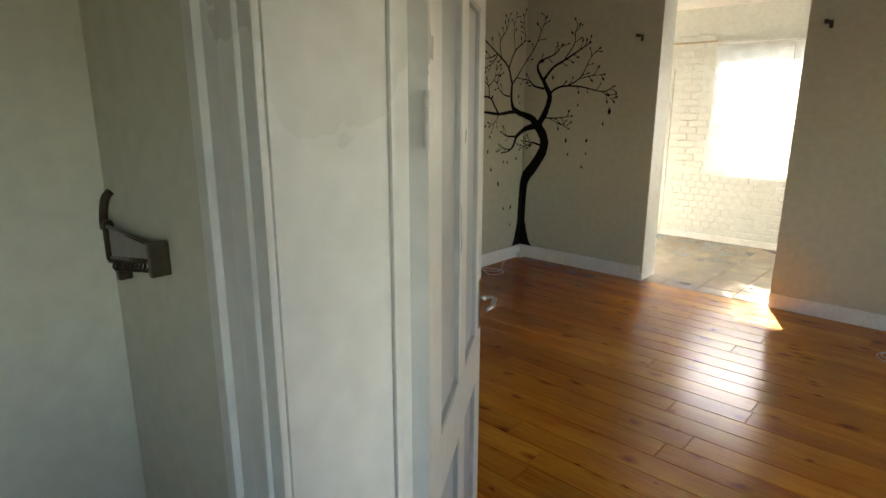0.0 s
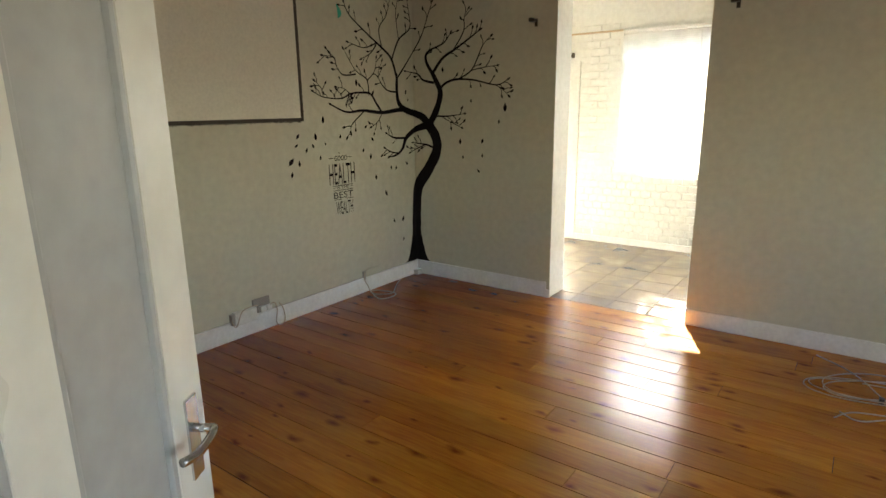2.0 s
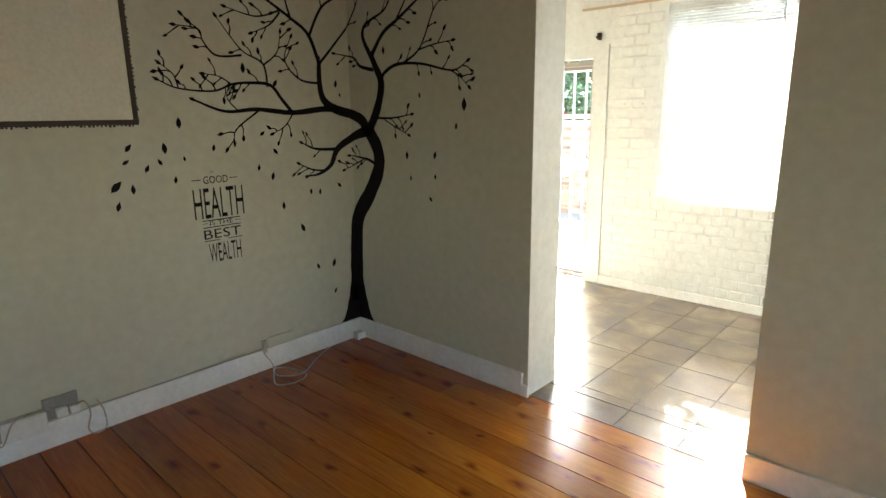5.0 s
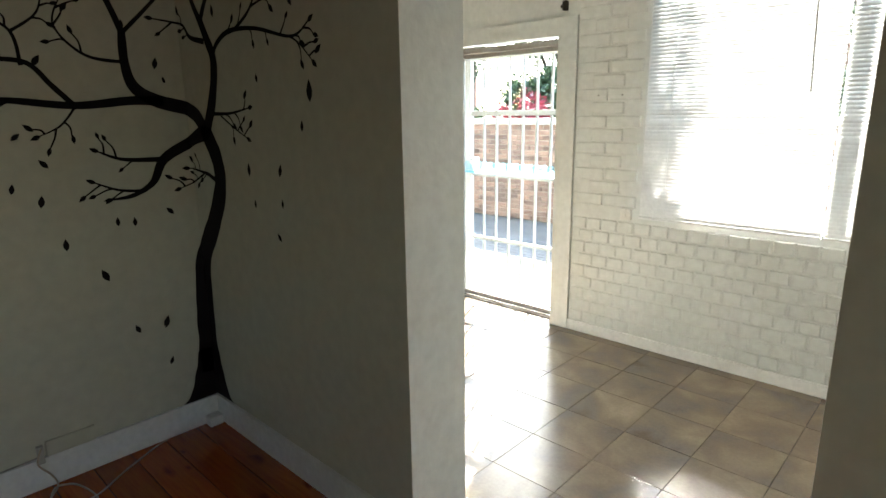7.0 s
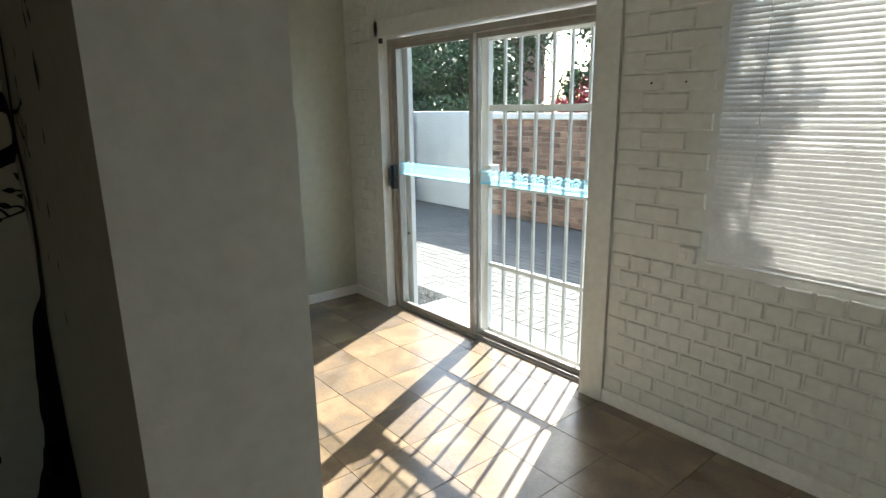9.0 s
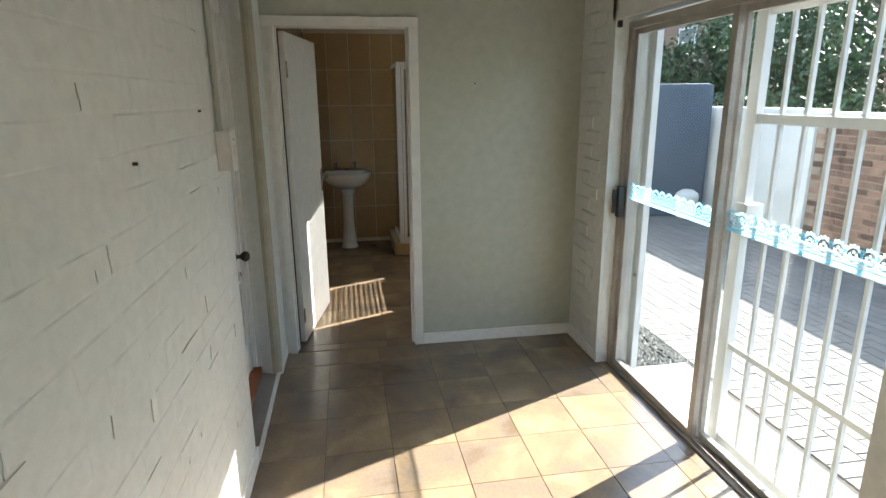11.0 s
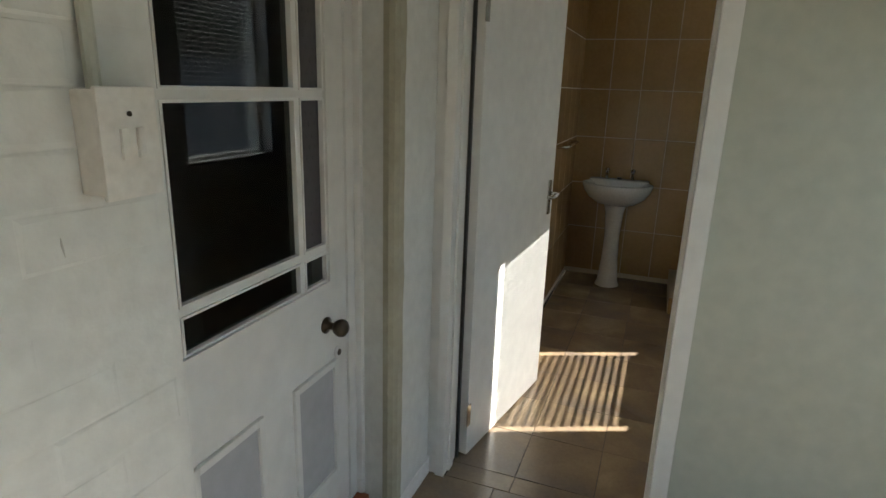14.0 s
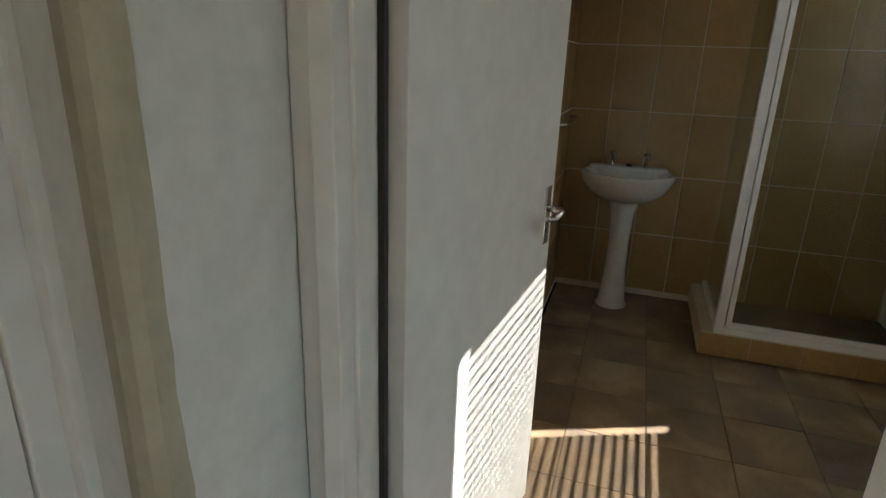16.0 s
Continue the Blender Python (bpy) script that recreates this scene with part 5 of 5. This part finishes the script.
part("pane", boxes((-3.975, SUN_Y + 0.12, 0.985, -3.04, SUN_Y + 0.126, 2.335)), GLASS, bw).visible_shadow = False
venetian_blind("venetian_blind", "white venetian blind in the bathroom window", -3.885, -3.05, 0.975, 2.42, SUN_Y + 0.04, 0.034, 0.028, "window blinds", lambda z: -12)
solid("towel_rail", tube(bmesh.new(), [(-4.35, 0.44, 1.17), (-4.35, 0.50, 1.17), (-3.85, 0.50, 1.17), (-3.85, 0.44, 1.17)], 0.009, 8), CHROME, "chrome towel rail on the tiled wall", "towel rail", smooth=True)

# ---- garden ----
solid("ground", boxes((-60, SUN_Y + 0.24, GROUND - 0.3, 60, 90, GROUND - 0.03), (-60, -60, GROUND - 0.3, 60, -7.0, GROUND - 0.03)), SAND, "bare sandy ground", "ground", kind="structure")
solid("door_step", boxes((-1.35, SUN_Y + 0.24, GROUND - 0.03, 0.75, 2.95, GROUND + 0.05), bevel=0.006), SLAB, "pale concrete slab outside the sliding door", "step", kind="structure")


def drain_grates():
    for x in (-0.95, -0.15):
        g = thing("floor_grate", "white slotted vent set in the concrete step", "grate", "floor grates", at=(x, 2.74, GROUND + 0.05))
        part("rim", boxes((-0.20, -0.06, 0, 0.20, 0.06, 0.004)), GATEWHITE, g)
        for k in range(4):
            for u in (-0.185, -0.06, 0.065):
                part("slot", boxes((u, -0.044 + 0.025 * k, 0.003, u + 0.12, -0.034 + 0.025 * k, 0.0055)), CEMENT, g)


drain_grates()


def gravel():
    rnd = random.Random(6)
    bm = bmesh.new()
    base = ((1, 0, 0), (-1, 0, 0), (0, 1, 0), (0, -1, 0), (0, 0, 1), (0, 0, -1))
    faces = ((0, 2, 4), (2, 1, 4), (1, 3, 4), (3, 0, 4), (2, 0, 5), (1, 2, 5), (3, 1, 5), (0, 3, 5))
    verts, polys = [], []
    for i in range(5200):
        x, y = rnd.uniform(-4.2, -1.2), rnd.uniform(2.58, 3.05)
        if x > -1.36 and y < 2.97:
            continue
        r = rnd.uniform(0.007, 0.017)
        a = rnd.uniform(0, 6.28)
        o = len(verts)
        for p in base:
            q = Vector(p) * r * rnd.uniform(0.7, 1.2)
            verts.append((x + q.x * math.cos(a) - q.y * math.sin(a), y + q.x * math.sin(a) + q.y * math.cos(a), GROUND - 0.012 + r * 0.5 + q.z * 0.7))
        polys += [tuple(o + k for k in f) for f in faces]
    me = bpy.data.meshes.new("gravel")
    me.from_pydata(verts, [], polys)
    me.materials.append(PEBBLE)
    bm.free()
    tagged(new("gravel", me), "strip of grey pebbles along the house wall", "gravel", kind="stuff")


gravel()
garden_wall = thing("garden_wall", "old red brick garden wall with white plastered end", "garden wall", kind="structure")
part("core", boxes((-4.2, 6.24, GROUND, 7.0, 6.46, 1.36)), MORTAR, garden_wall)
part("coping", boxes((-4.2, 6.18, 1.36, 7.0, 6.52, 1.44), bevel=0.01), WHITEWASH, garden_wall)
part("plastered_length", boxes((-9.5, 6.2, GROUND, -4.2, 6.5, 1.47), bevel=0.015), WHITEWASH, garden_wall)
bm = boxes((-6.35, 2.9, GROUND, -6.02, 6.1, 1.80), bevel=0.06)
solid("side_wall", bm, BLUEWALL, "dark blue plastered garden side wall", "garden wall", kind="structure")
solid("white_bucket", lathe(bmesh.new(), [(0.13, 0.0), (0.16, 0.3), (0.165, 0.31), (0.15, 0.36), (0.08, 0.41), (0.01, 0.42)], Matrix.Translation((-5.9, 5.75, GROUND)), 20), WHITEWASH, "white rounded tub by the dark wall", "tub", smooth=True)


def foliage(bm, rnd, centre, size, n, leaf):
    """Leaf blades in a loose, uneven cloud."""
    lumps = [(Vector((rnd.uniform(-0.7, 0.7), rnd.uniform(-0.7, 0.7), rnd.uniform(-0.7, 0.7))), rnd.uniform(0.3, 0.6)) for _ in range(9)]
    for i in range(n):
        c, r = rnd.choice(lumps)
        d = Vector((rnd.gauss(0, 1), rnd.gauss(0, 1), rnd.gauss(0, 1))).normalized() * r * rnd.uniform(0.5, 1.1)
        p = Vector(centre) + Vector(((c.x + d.x) * size[0], (c.y + d.y) * size[1], (c.z + d.z) * size[2]))
        u = Vector((rnd.gauss(0, 1), rnd.gauss(0, 1), rnd.gauss(0, 1))).normalized() * leaf * rnd.uniform(0.6, 1.3)
        v = u.cross(Vector((rnd.gauss(0, 1), rnd.gauss(0, 1), rnd.gauss(0, 1)))).normalized() * leaf * 0.45
        bm.faces.new([bm.verts.new(q) for q in (p - u, p + v, p + u, p - v)])


def garden_tree(x, y, h, spread, seed, mat=None, n=11000):
    rnd = random.Random(seed)
    t = thing("tree", "leafy green garden tree beyond the wall", "tree", "garden trees", at=(x, y, GROUND - 0.03))
    bm = bmesh.new()
    rod(bm, (0, 0, 0), (0.1, 0.0, h * 0.5), 0.12, 9, 0.08)
    for k in range(6):
        a = k * 1.05 + rnd.uniform(-0.3, 0.3)
        tube(bm, smooth_line([(0.1, 0, h * (0.3 + 0.04 * k)), (0.1 + spread * 0.3 * math.cos(a), spread * 0.3 * math.sin(a), h * 0.6), (0.1 + spread * 0.6 * math.cos(a), spread * 0.6 * math.sin(a), h * 0.82)], 4), 0.03, 6)
    part("trunk", bm, BARK, t)
    cb = bmesh.new()
    foliage(cb, rnd, (0, 0, h * 0.60), (spread, spread, h * 0.45), n, 0.062)
    part("crown", cb, mat or LEAF, t)


for row in ((-11.5, 11.5, 4.4, 1.9, 1), (-9.2, 11.0, 4.3, 1.6, 2), (-5.0, 11.2, 4.2, 1.4, 3), (-2.0, 10.8, 4.2, 1.9, 4), (1.6, 11.5, 4.3, 1.8, 5), (5.5, 11.0, 4.2, 1.9, 6),
            (-10.0, 8.9, 3.2, 1.4, 7), (-7.0, 8.7, 3.0, 1.3, 8), (-3.4, 8.5, 2.6, 1.0, 9)):
    garden_tree(*row)


def window_tree():
    """A low spreading tree in the paving; its leaves shade the lower window and dapple the sun on the floor."""
    rnd = random.Random(31)
    t = thing("tree", "small leafy tree growing close outside the window", "tree", "garden trees", at=(0.85, 5.25, GROUND))
    bm = bmesh.new()
    rod(bm, (0, 0, 0), (0.05, -0.05, 1.9), 0.075, 9, 0.05)
    for ex, ey, ez in ((-1.05, -0.35, 3.2), (-1.15, -0.3, 3.6), (-1.1, -0.2, 4.0), (-1.3, 0.0, 3.7)):
        tube(bm, smooth_line([(0.05, -0.05, 1.7), (ex * 0.8, ey * 0.6, 2.5), (ex, ey, ez)], 5), 0.018, 6)
    part("trunk", bm, BARK, t)
    cb = bmesh.new()
    for cx, cy, cz, sx, sz, n in ((-1.0, -0.33, 3.25, 0.40, 0.42, 1500), (-1.0, -0.25, 3.95, 0.39, 0.45, 1500), (-0.62, -0.3, 3.0, 0.3, 0.14, 260)):
        foliage(cb, rnd, (cx, cy, cz), (sx, 0.3, sz), n, 0.042)
    part("crown", cb, LEAF, t)


window_tree()
rnd = random.Random(12)
hb = bmesh.new()
for k in range(9):
    foliage(hb, rnd, (-9.6 + 0.7 * k, 7.0, 1.35), (0.5, 0.35, 0.36), 420, 0.05)
solid("hedge", hb, LEAF, "clipped green hedge behind the garden wall", "hedge", kind="stuff")
hb = bmesh.new()
foliage(hb, rnd, (-3.0, 6.95, 1.5), (0.5, 0.35, 0.4), 900, 0.05)
solid("flowering_bush", hb, REDLEAF, "dark red flowering bush above the garden wall", "bush", kind="stuff")


def neighbour_house(x, y, w, d, h):
    hs = thing("house", "russet plastered house with a terracotta roof", "house", "neighbouring houses", at=(x, y, GROUND - 0.03))
    part("wall", boxes((0, 0, 0, w, d, h)), HOUSE, hs)
    bm = bmesh.new()
    vs = [bm.verts.new(p) for p in ((-0.4, -0.5, h), (w + 0.4, -0.5, h), (w + 0.4, d + 0.5, h), (-0.4, d + 0.5, h), (-0.4, d / 2, h + 1.6), (w + 0.4, d / 2, h + 1.6))]
    for f in ((0, 1, 5, 4), (2, 3, 4, 5), (0, 4, 3), (1, 2, 5), (3, 2, 1, 0)):
        bm.faces.new([vs[i] for i in f])
    part("roof", bm, ROOF, hs)
    for k in range(int(w / 2.5)):
        wx = 0.8 + 2.5 * k
        win = part("window", boxes((wx, -0.05, h * 0.45, wx + 1.1, 0.02, h * 0.45 + 1.2), bevel=0.02), GLOSSWHITE, hs)
        part("pane", boxes((wx + 0.08, -0.06, h * 0.45 + 0.08, wx + 1.02, -0.045, h * 0.45 + 1.12)), DARKROOM, win)


neighbour_house(-27, 13, 12, 7, 6.5)
neighbour_house(-4, 19, 13, 7, 3.4)

# ---- pieces: boards, tiles, bricks ----


def plank_floor():
    fl = tagged(new("floor", mesh_of("floor", boxes((0.0, -6.9, -0.12, 6.6, 0.02, -0.004)), SUBFLOOR)), "varnished orange pine floorboards with dark knots", "floor", kind="structure")
    rnd = random.Random(3)
    pitch = 0.158
    y = -0.06
    shapes = {}
    while y > -6.9:
        x = 0.0
        first = rnd.uniform(0.9, 3.4)
        runs = (first, 2.4, 2.4, 2.4)
        for length in runs:
            if x >= 6.6:
                break
            x1 = min(x + length, 6.6)
            a, b = x, x1
            key = round(b - a, 3)
            if key not in shapes:
                bm = bmesh.new()
                w = pitch - 0.0022
                g = 0.0017
                vs = [bm.verts.new(p) for p in ((0, -w / 2, -0.012), (key, -w / 2, -0.012), (key, w / 2, -0.012), (0, w / 2, -0.012), (g, -w / 2 + g, 0), (key - g, -w / 2 + g, 0), (key - g, w / 2 - g, 0), (g, w / 2 - g, 0))]
                for f in ((4, 5, 6, 7), (0, 1, 5, 4), (1, 2, 6, 5), (2, 3, 7, 6), (3, 0, 4, 7)):
                    bm.faces.new([vs[i] for i in f])
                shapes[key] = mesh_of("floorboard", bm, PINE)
            ob = new("floorboard", shapes[key])
            ob.parent = fl
            ob.location = (a, y, rnd.uniform(-0.0006, 0.0006))
            x = x1
        y -= pitch


plank_floor()


def flat_piece(w, h, d, g, mat, name):
    """A piece with chamfered rim, w along x, h along y, top at z 0."""
    bm = bmesh.new()
    vs = [bm.verts.new(p) for p in ((0, 0, -d), (w, 0, -d), (w, h, -d), (0, h, -d), (g, g, 0), (w - g, g, 0), (w - g, h - g, 0), (g, h - g, 0))]
    for f in ((4, 5, 6, 7), (0, 1, 5, 4), (1, 2, 6, 5), (2, 3, 7, 6), (3, 0, 4, 7)):
        bm.faces.new([vs[i] for i in f])
    return mesh_of(name, bm, mat)


def tile_floor(name, label, x0, x1, y0, y1, first_y):
    fl = tagged(new(name, mesh_of(name, boxes((x0, y0, -0.14, x1, y1, -0.004)), GROUT)), label, "floor", kind="structure")
    P, PX = 0.318, 0.3245
    rnd = random.Random(5)
    shapes = {}
    k = 0
    y = first_y
    while y > y0:
        y -= P
        k += 1
    while y < y1:
        lo, hi = max(y, y0), min(y + P, y1)
        x = 1.325 - PX * 25
        while x < x1:
            a, b = max(x, x0), min(x + PX, x1)
            if b - a > 0.02 and hi - lo > 0.02:
                key = (round(b - a, 3), round(hi - lo, 3))
                if key not in shapes:
                    shapes[key] = flat_piece(key[0] - 0.0025, key[1] - 0.0025, 0.006, 0.0008, TILE, "floor_tile")
                ob = new("floor_tile", shapes[key])
                ob.parent = fl
                ob.location = (a + 0.0025, lo + 0.0025, rnd.uniform(-0.0005, 0.0005))
            x += PX
        y += P
        k += 1


sill_row = tagged(new("floor_opening", mesh_of("floor_opening", boxes((OPEN_L, 0.02, -0.12, OPEN_R, 0.235, -0.004)), GROUT)), "row of brown floor tiles in the opening", "floor", kind="structure")
for k, (a, b) in enumerate(((OPEN_L, 1.66), (1.66, 1.985), (1.985, 2.31), (2.31, OPEN_R))):
    row = new("floor_tile", flat_piece(b - a - 0.004, 0.207, 0.008, 0.0015, TILE, "floor_tile"))
    row.parent = sill_row
    row.location = (a + 0.002, 0.023, 0)
tile_floor("floor_sunroom", "brown stone-look ceramic floor tiles with dark joints", END_X, 3.6, 0.235, SUN_Y, 0.64)
tile_floor("floor_bathroom", "brown stone-look ceramic floor tiles in the bathroom", -4.87, END_X, 0.43, SUN_Y, 0.70)


def wall_tiles(parent_name, axis, face, a0, a1, sign):
    par = bpy.data.objects[parent_name]
    W, H = 0.238, 0.38
    shape = flat_piece(W - 0.005, H - 0.005, 0.006, 0.0015, WALLTILE, "wall_tile")
    a = a0
    while a + W < a1 + 0.12:
        for k in range(6):
            z = 0.04 + H * k
            ob = new("wall_tile", shape)
            ob.parent = par
            if axis == "x":
                ob.matrix_local = Matrix.Translation((face, a, z)) @ Matrix(((0, 0, 1, 0), (1, 0, 0, 0), (0, 1, 0, 0), (0, 0, 0, 1)))
            else:
                ob.matrix_local = Matrix.Translation((a + W, face, z)) @ Matrix(((-1, 0, 0, 0), (0, 0, 1, 0), (0, 1, 0, 0), (0, 0, 0, 1)))
        a += W


wall_tiles("wall_bath_west", "x", -4.8672, 0.409, SUN_Y, 1)
wall_tiles("wall_bath_south", "y", 0.4178, -4.86, END_X - 0.15, 1)


def brick_shape(w, h, d, mat, seed):
    """A hand-made brick face with worn rim, w along x, h along z, front at y = -d."""
    r = random.Random(seed)
    bm = bmesh.new()
    g = 0.007
    j = lambda: r.uniform(-0.0025, 0.0025)
    vs = [bm.verts.new(p) for p in ((0, 0, 0), (w, 0, 0), (w, 0, h), (0, 0, h))]
    top = [bm.verts.new((x + j(), -d + j() * 0.4, z + j())) for x, z in ((g, g), (w / 2, g * 0.8), (w - g, g), (w - g, h - g), (w / 2, h - g * 0.8), (g, h - g))]
    bm.faces.new((vs[0], vs[1], top[2], top[1], top[0]))
    bm.faces.new((vs[1], vs[2], top[3], top[2]))
    bm.faces.new((vs[2], vs[3], top[5], top[4], top[3]))
    bm.faces.new((vs[3], vs[0], top[0], top[5]))
    bm.faces.new((top[0], top[1], top[4], top[5]))
    bm.faces.new((top[1], top[2], top[3], top[4]))
    return mesh_of("brick", bm, mat)


STRETCHERS = [brick_shape(0.222, 0.076, 0.0075, BRICKPAINT, k) for k in range(4)]
HEADERS = [brick_shape(0.106, 0.076, 0.0075, BRICKPAINT, 10 + k) for k in range(4)]


def painted_bricks(parent_name, x0, x1, z0, z1, place, headers=False, keep=None, seed=1):
    """Courses of painted bricks; place(x, z) gives the pose of a brick's lower corner."""
    par = bpy.data.objects[parent_name]
    rnd = random.Random(seed)
    course, k, z = 0.085, 0, z0
    while z + 0.08 < z1:
        step = 0.115 if headers else 0.231
        x = x0 - (step / 2 if k % 2 else 0)
        while x < x1 - 0.02:
            if x >= x0 - 0.001 and x + step <= x1 + 0.01 and (keep is None or keep(x, x + step, z)):
                ob = new("brick", rnd.choice(HEADERS if headers else STRETCHERS))
                ob.parent = par
                ob.matrix_local = place(x + rnd.uniform(-0.003, 0.003), z)
            x += step
        z += course
        k += 1


garden_face = lambda x, z: Matrix.Translation((x, SUN_Y, z))
painted_bricks("wall_garden", 0.70, 2.6, 0.08, 0.86, garden_face, True, None, 1)
painted_bricks("wall_garden", 0.70, 1.20, 0.93, 2.6, garden_face, False, None, 2)
painted_bricks("wall_garden", END_X + 0.01, -1.385, 0.08, 2.5, garden_face, False, None, 3)


def house_place(x, z):
    return Matrix.Translation((x + 0.23, hall_face(x + 0.23), z)) @ pose(0, 0, 0, 0, 0, 180 - 1.2)


THIN = [brick_shape(0.229, 0.083, 0.0011, BRICKPAINT, 30 + k) for k in range(5)]
STRETCHERS[:] = THIN
smeared = random.Random(21)
painted_bricks("wall_north", -0.62, 1.46, 0.08, 2.75, house_place, False, lambda a, b, z: smeared.random() < 0.68, 4)

CRACK = material("old_crack_shadow", (0.54, 0.54, 0.49), 0.8)


def wall_cracks():
    """Short ragged cracks where the paint has split at the upright joints of the house wall, and course shading drawn
    as grey strokes.
    """
    rnd = random.Random(17)
    par = bpy.data.objects["wall_north"]
    for k in range(38):
        x, z = rnd.uniform(-0.5, 1.4), rnd.uniform(0.15, 2.3)
        z = 0.08 + 0.085 * round((z - 0.08) / 0.085) + rnd.uniform(0.0, 0.02)
        h = rnd.uniform(0.02, 0.065)
        level = k % 3 == 0
        y = hall_face(x) + 0.0028
        lean = rnd.uniform(-0.008, 0.008)
        bm = bmesh.new()
        w = rnd.uniform(0.0007, 0.0015)
        pts = [(x - w * 0.3, z), (x + w, z + h * 0.3), (x + lean + w * 0.6, z + h * 0.65), (x + lean, z + h), (x + lean * 0.5 - w * 0.8, z + h * 0.5)]
        if level:
            # shading of the brick course, drawn as a grey sliver along the bed joint
            run, z = h * 3.2, 0.08 + 0.085 * round((z - 0.08) / 0.085) - 0.003
            pts = [(x, z), (x + run * 0.3, z + lean * 0.4 - w), (x + run, z + lean * 0.3), (x + run * 0.8, z + lean * 0.5 + w), (x + run * 0.35, z + lean * 0.4 + w * 1.2)]
        lo = [bm.verts.new((px, y - 0.002, pz)) for px, pz in pts]
        hi = [bm.verts.new((px, y + 0.0004, pz)) for px, pz in pts]
        bm.faces.new(hi)
        for q in range(5):
            bm.faces.new((lo[q], lo[(q + 1) % 5], hi[(q + 1) % 5], hi[q]))
        part("crack_shade", bm, CRACK, par)
    # level cracks along the courses beside the sliding door
    par = bpy.data.objects["wall_garden"]
    for k in range(4, 27):
        if rnd.random() < 0.12:
            continue
        z = 0.08 + 0.085 * k - 0.004 + rnd.uniform(-0.004, 0.004)
        x0 = -1.74 + rnd.uniform(0, 0.05)
        x1 = -1.55 + rnd.uniform(-0.06, 0.05)
        y = SUN_Y - 0.0028
        dz, w = rnd.uniform(-0.006, 0.006), rnd.uniform(0.0015, 0.004)
        pts = [(x0, z), (x0 * 0.6 + x1 * 0.4, z + dz - w), (x1, z + dz * 0.3), (x0 * 0.5 + x1 * 0.5, z + dz + w * 0.7)]
        bm = bmesh.new()
        lo = [bm.verts.new((px, y + 0.004, pz)) for px, pz in pts]
        hi = [bm.verts.new((px, y - 0.0004, pz)) for px, pz in pts]
        bm.faces.new(hi)
        for q in range(4):
            bm.faces.new((lo[q], lo[(q + 1) % 4], hi[(q + 1) % 4], hi[q]))
        part("crack_shade", bm, CRACK, par)


wall_cracks()

# red garden bricks
REDS = [brick_shape(0.215, 0.065, 0.012, REDBRICK, 50 + k) for k in range(5)]
rnd = random.Random(21)
rest_v, rest_f = [], []
for k in range(19):
    z = GROUND + 0.01 + 0.077 * k
    x = -4.19 - (0.11 if k % 2 else 0)
    while x < 6.8:
        if x > -4.2:
            if x < -1.0:
                ob = new("brick", rnd.choice(REDS))
                ob.parent = garden_wall
                ob.location = (x, 6.24, z)
            else:
                src = rnd.choice(REDS)
                o = len(rest_v)
                rest_v += [(v.co.x + x, v.co.y + 6.24, v.co.z + z) for v in src.vertices]
                rest_f += [tuple(o + i for i in p.vertices) for p in src.polygons]
        x += 0.226
me = bpy.data.meshes.new("far_bricks")
me.from_pydata(rest_v, [], rest_f)
me.materials.append(REDBRICK)
ob = tagged(new("far_bricks", me), kind="stuff")
ob.parent = garden_wall

# brick paving
pav = tagged(new("pavement", mesh_of("pavement", boxes((-6.45, 2.97, GROUND - 0.03, 6.5, 6.2, GROUND - 0.006)), SAND)), "grey brick paving with sandy joints", "pavement", kind="structure")
PAVERS = flat_piece(0.214, 0.104, 0.01, 0.003, PAVER, "paver")
EDGER = flat_piece(0.104, 0.214, 0.01, 0.003, PAVER, "paver")
rnd = random.Random(8)
far_v, far_f = [], []
for k in range(29):
    y = 3.27 + 0.108 * k
    if y > 6.08:
        break
    x = -6.44 + (0.11 if k % 2 else 0)
    while x < 6.2:
        near = -2.9 < x < 0.9 and y < 5.0
        if near:
            ob = new("paver", PAVERS)
            ob.parent = pav
            ob.location = (x, y, GROUND + rnd.uniform(-0.002, 0.002))
        else:
            o = len(far_v)
            dz = GROUND + rnd.uniform(-0.002, 0.002)
            far_v += [(v.co.x + x, v.co.y + y, v.co.z + dz) for v in PAVERS.vertices]
            far_f += [tuple(o + i for i in p.vertices) for p in PAVERS.polygons]
        x += 0.218
for k in range(118):
    o = len(far_v)
    far_v += [(v.co.x - 6.44 + 0.108 * k, v.co.y + 3.05, v.co.z + GROUND + 0.002) for v in EDGER.vertices]
    far_f += [tuple(o + i for i in p.vertices) for p in EDGER.polygons]
me = bpy.data.meshes.new("far_pavers")
me.from_pydata(far_v, [], far_f)
me.materials.append(PAVER)
ob = tagged(new("far_pavers", me), kind="stuff")
ob.parent = pav
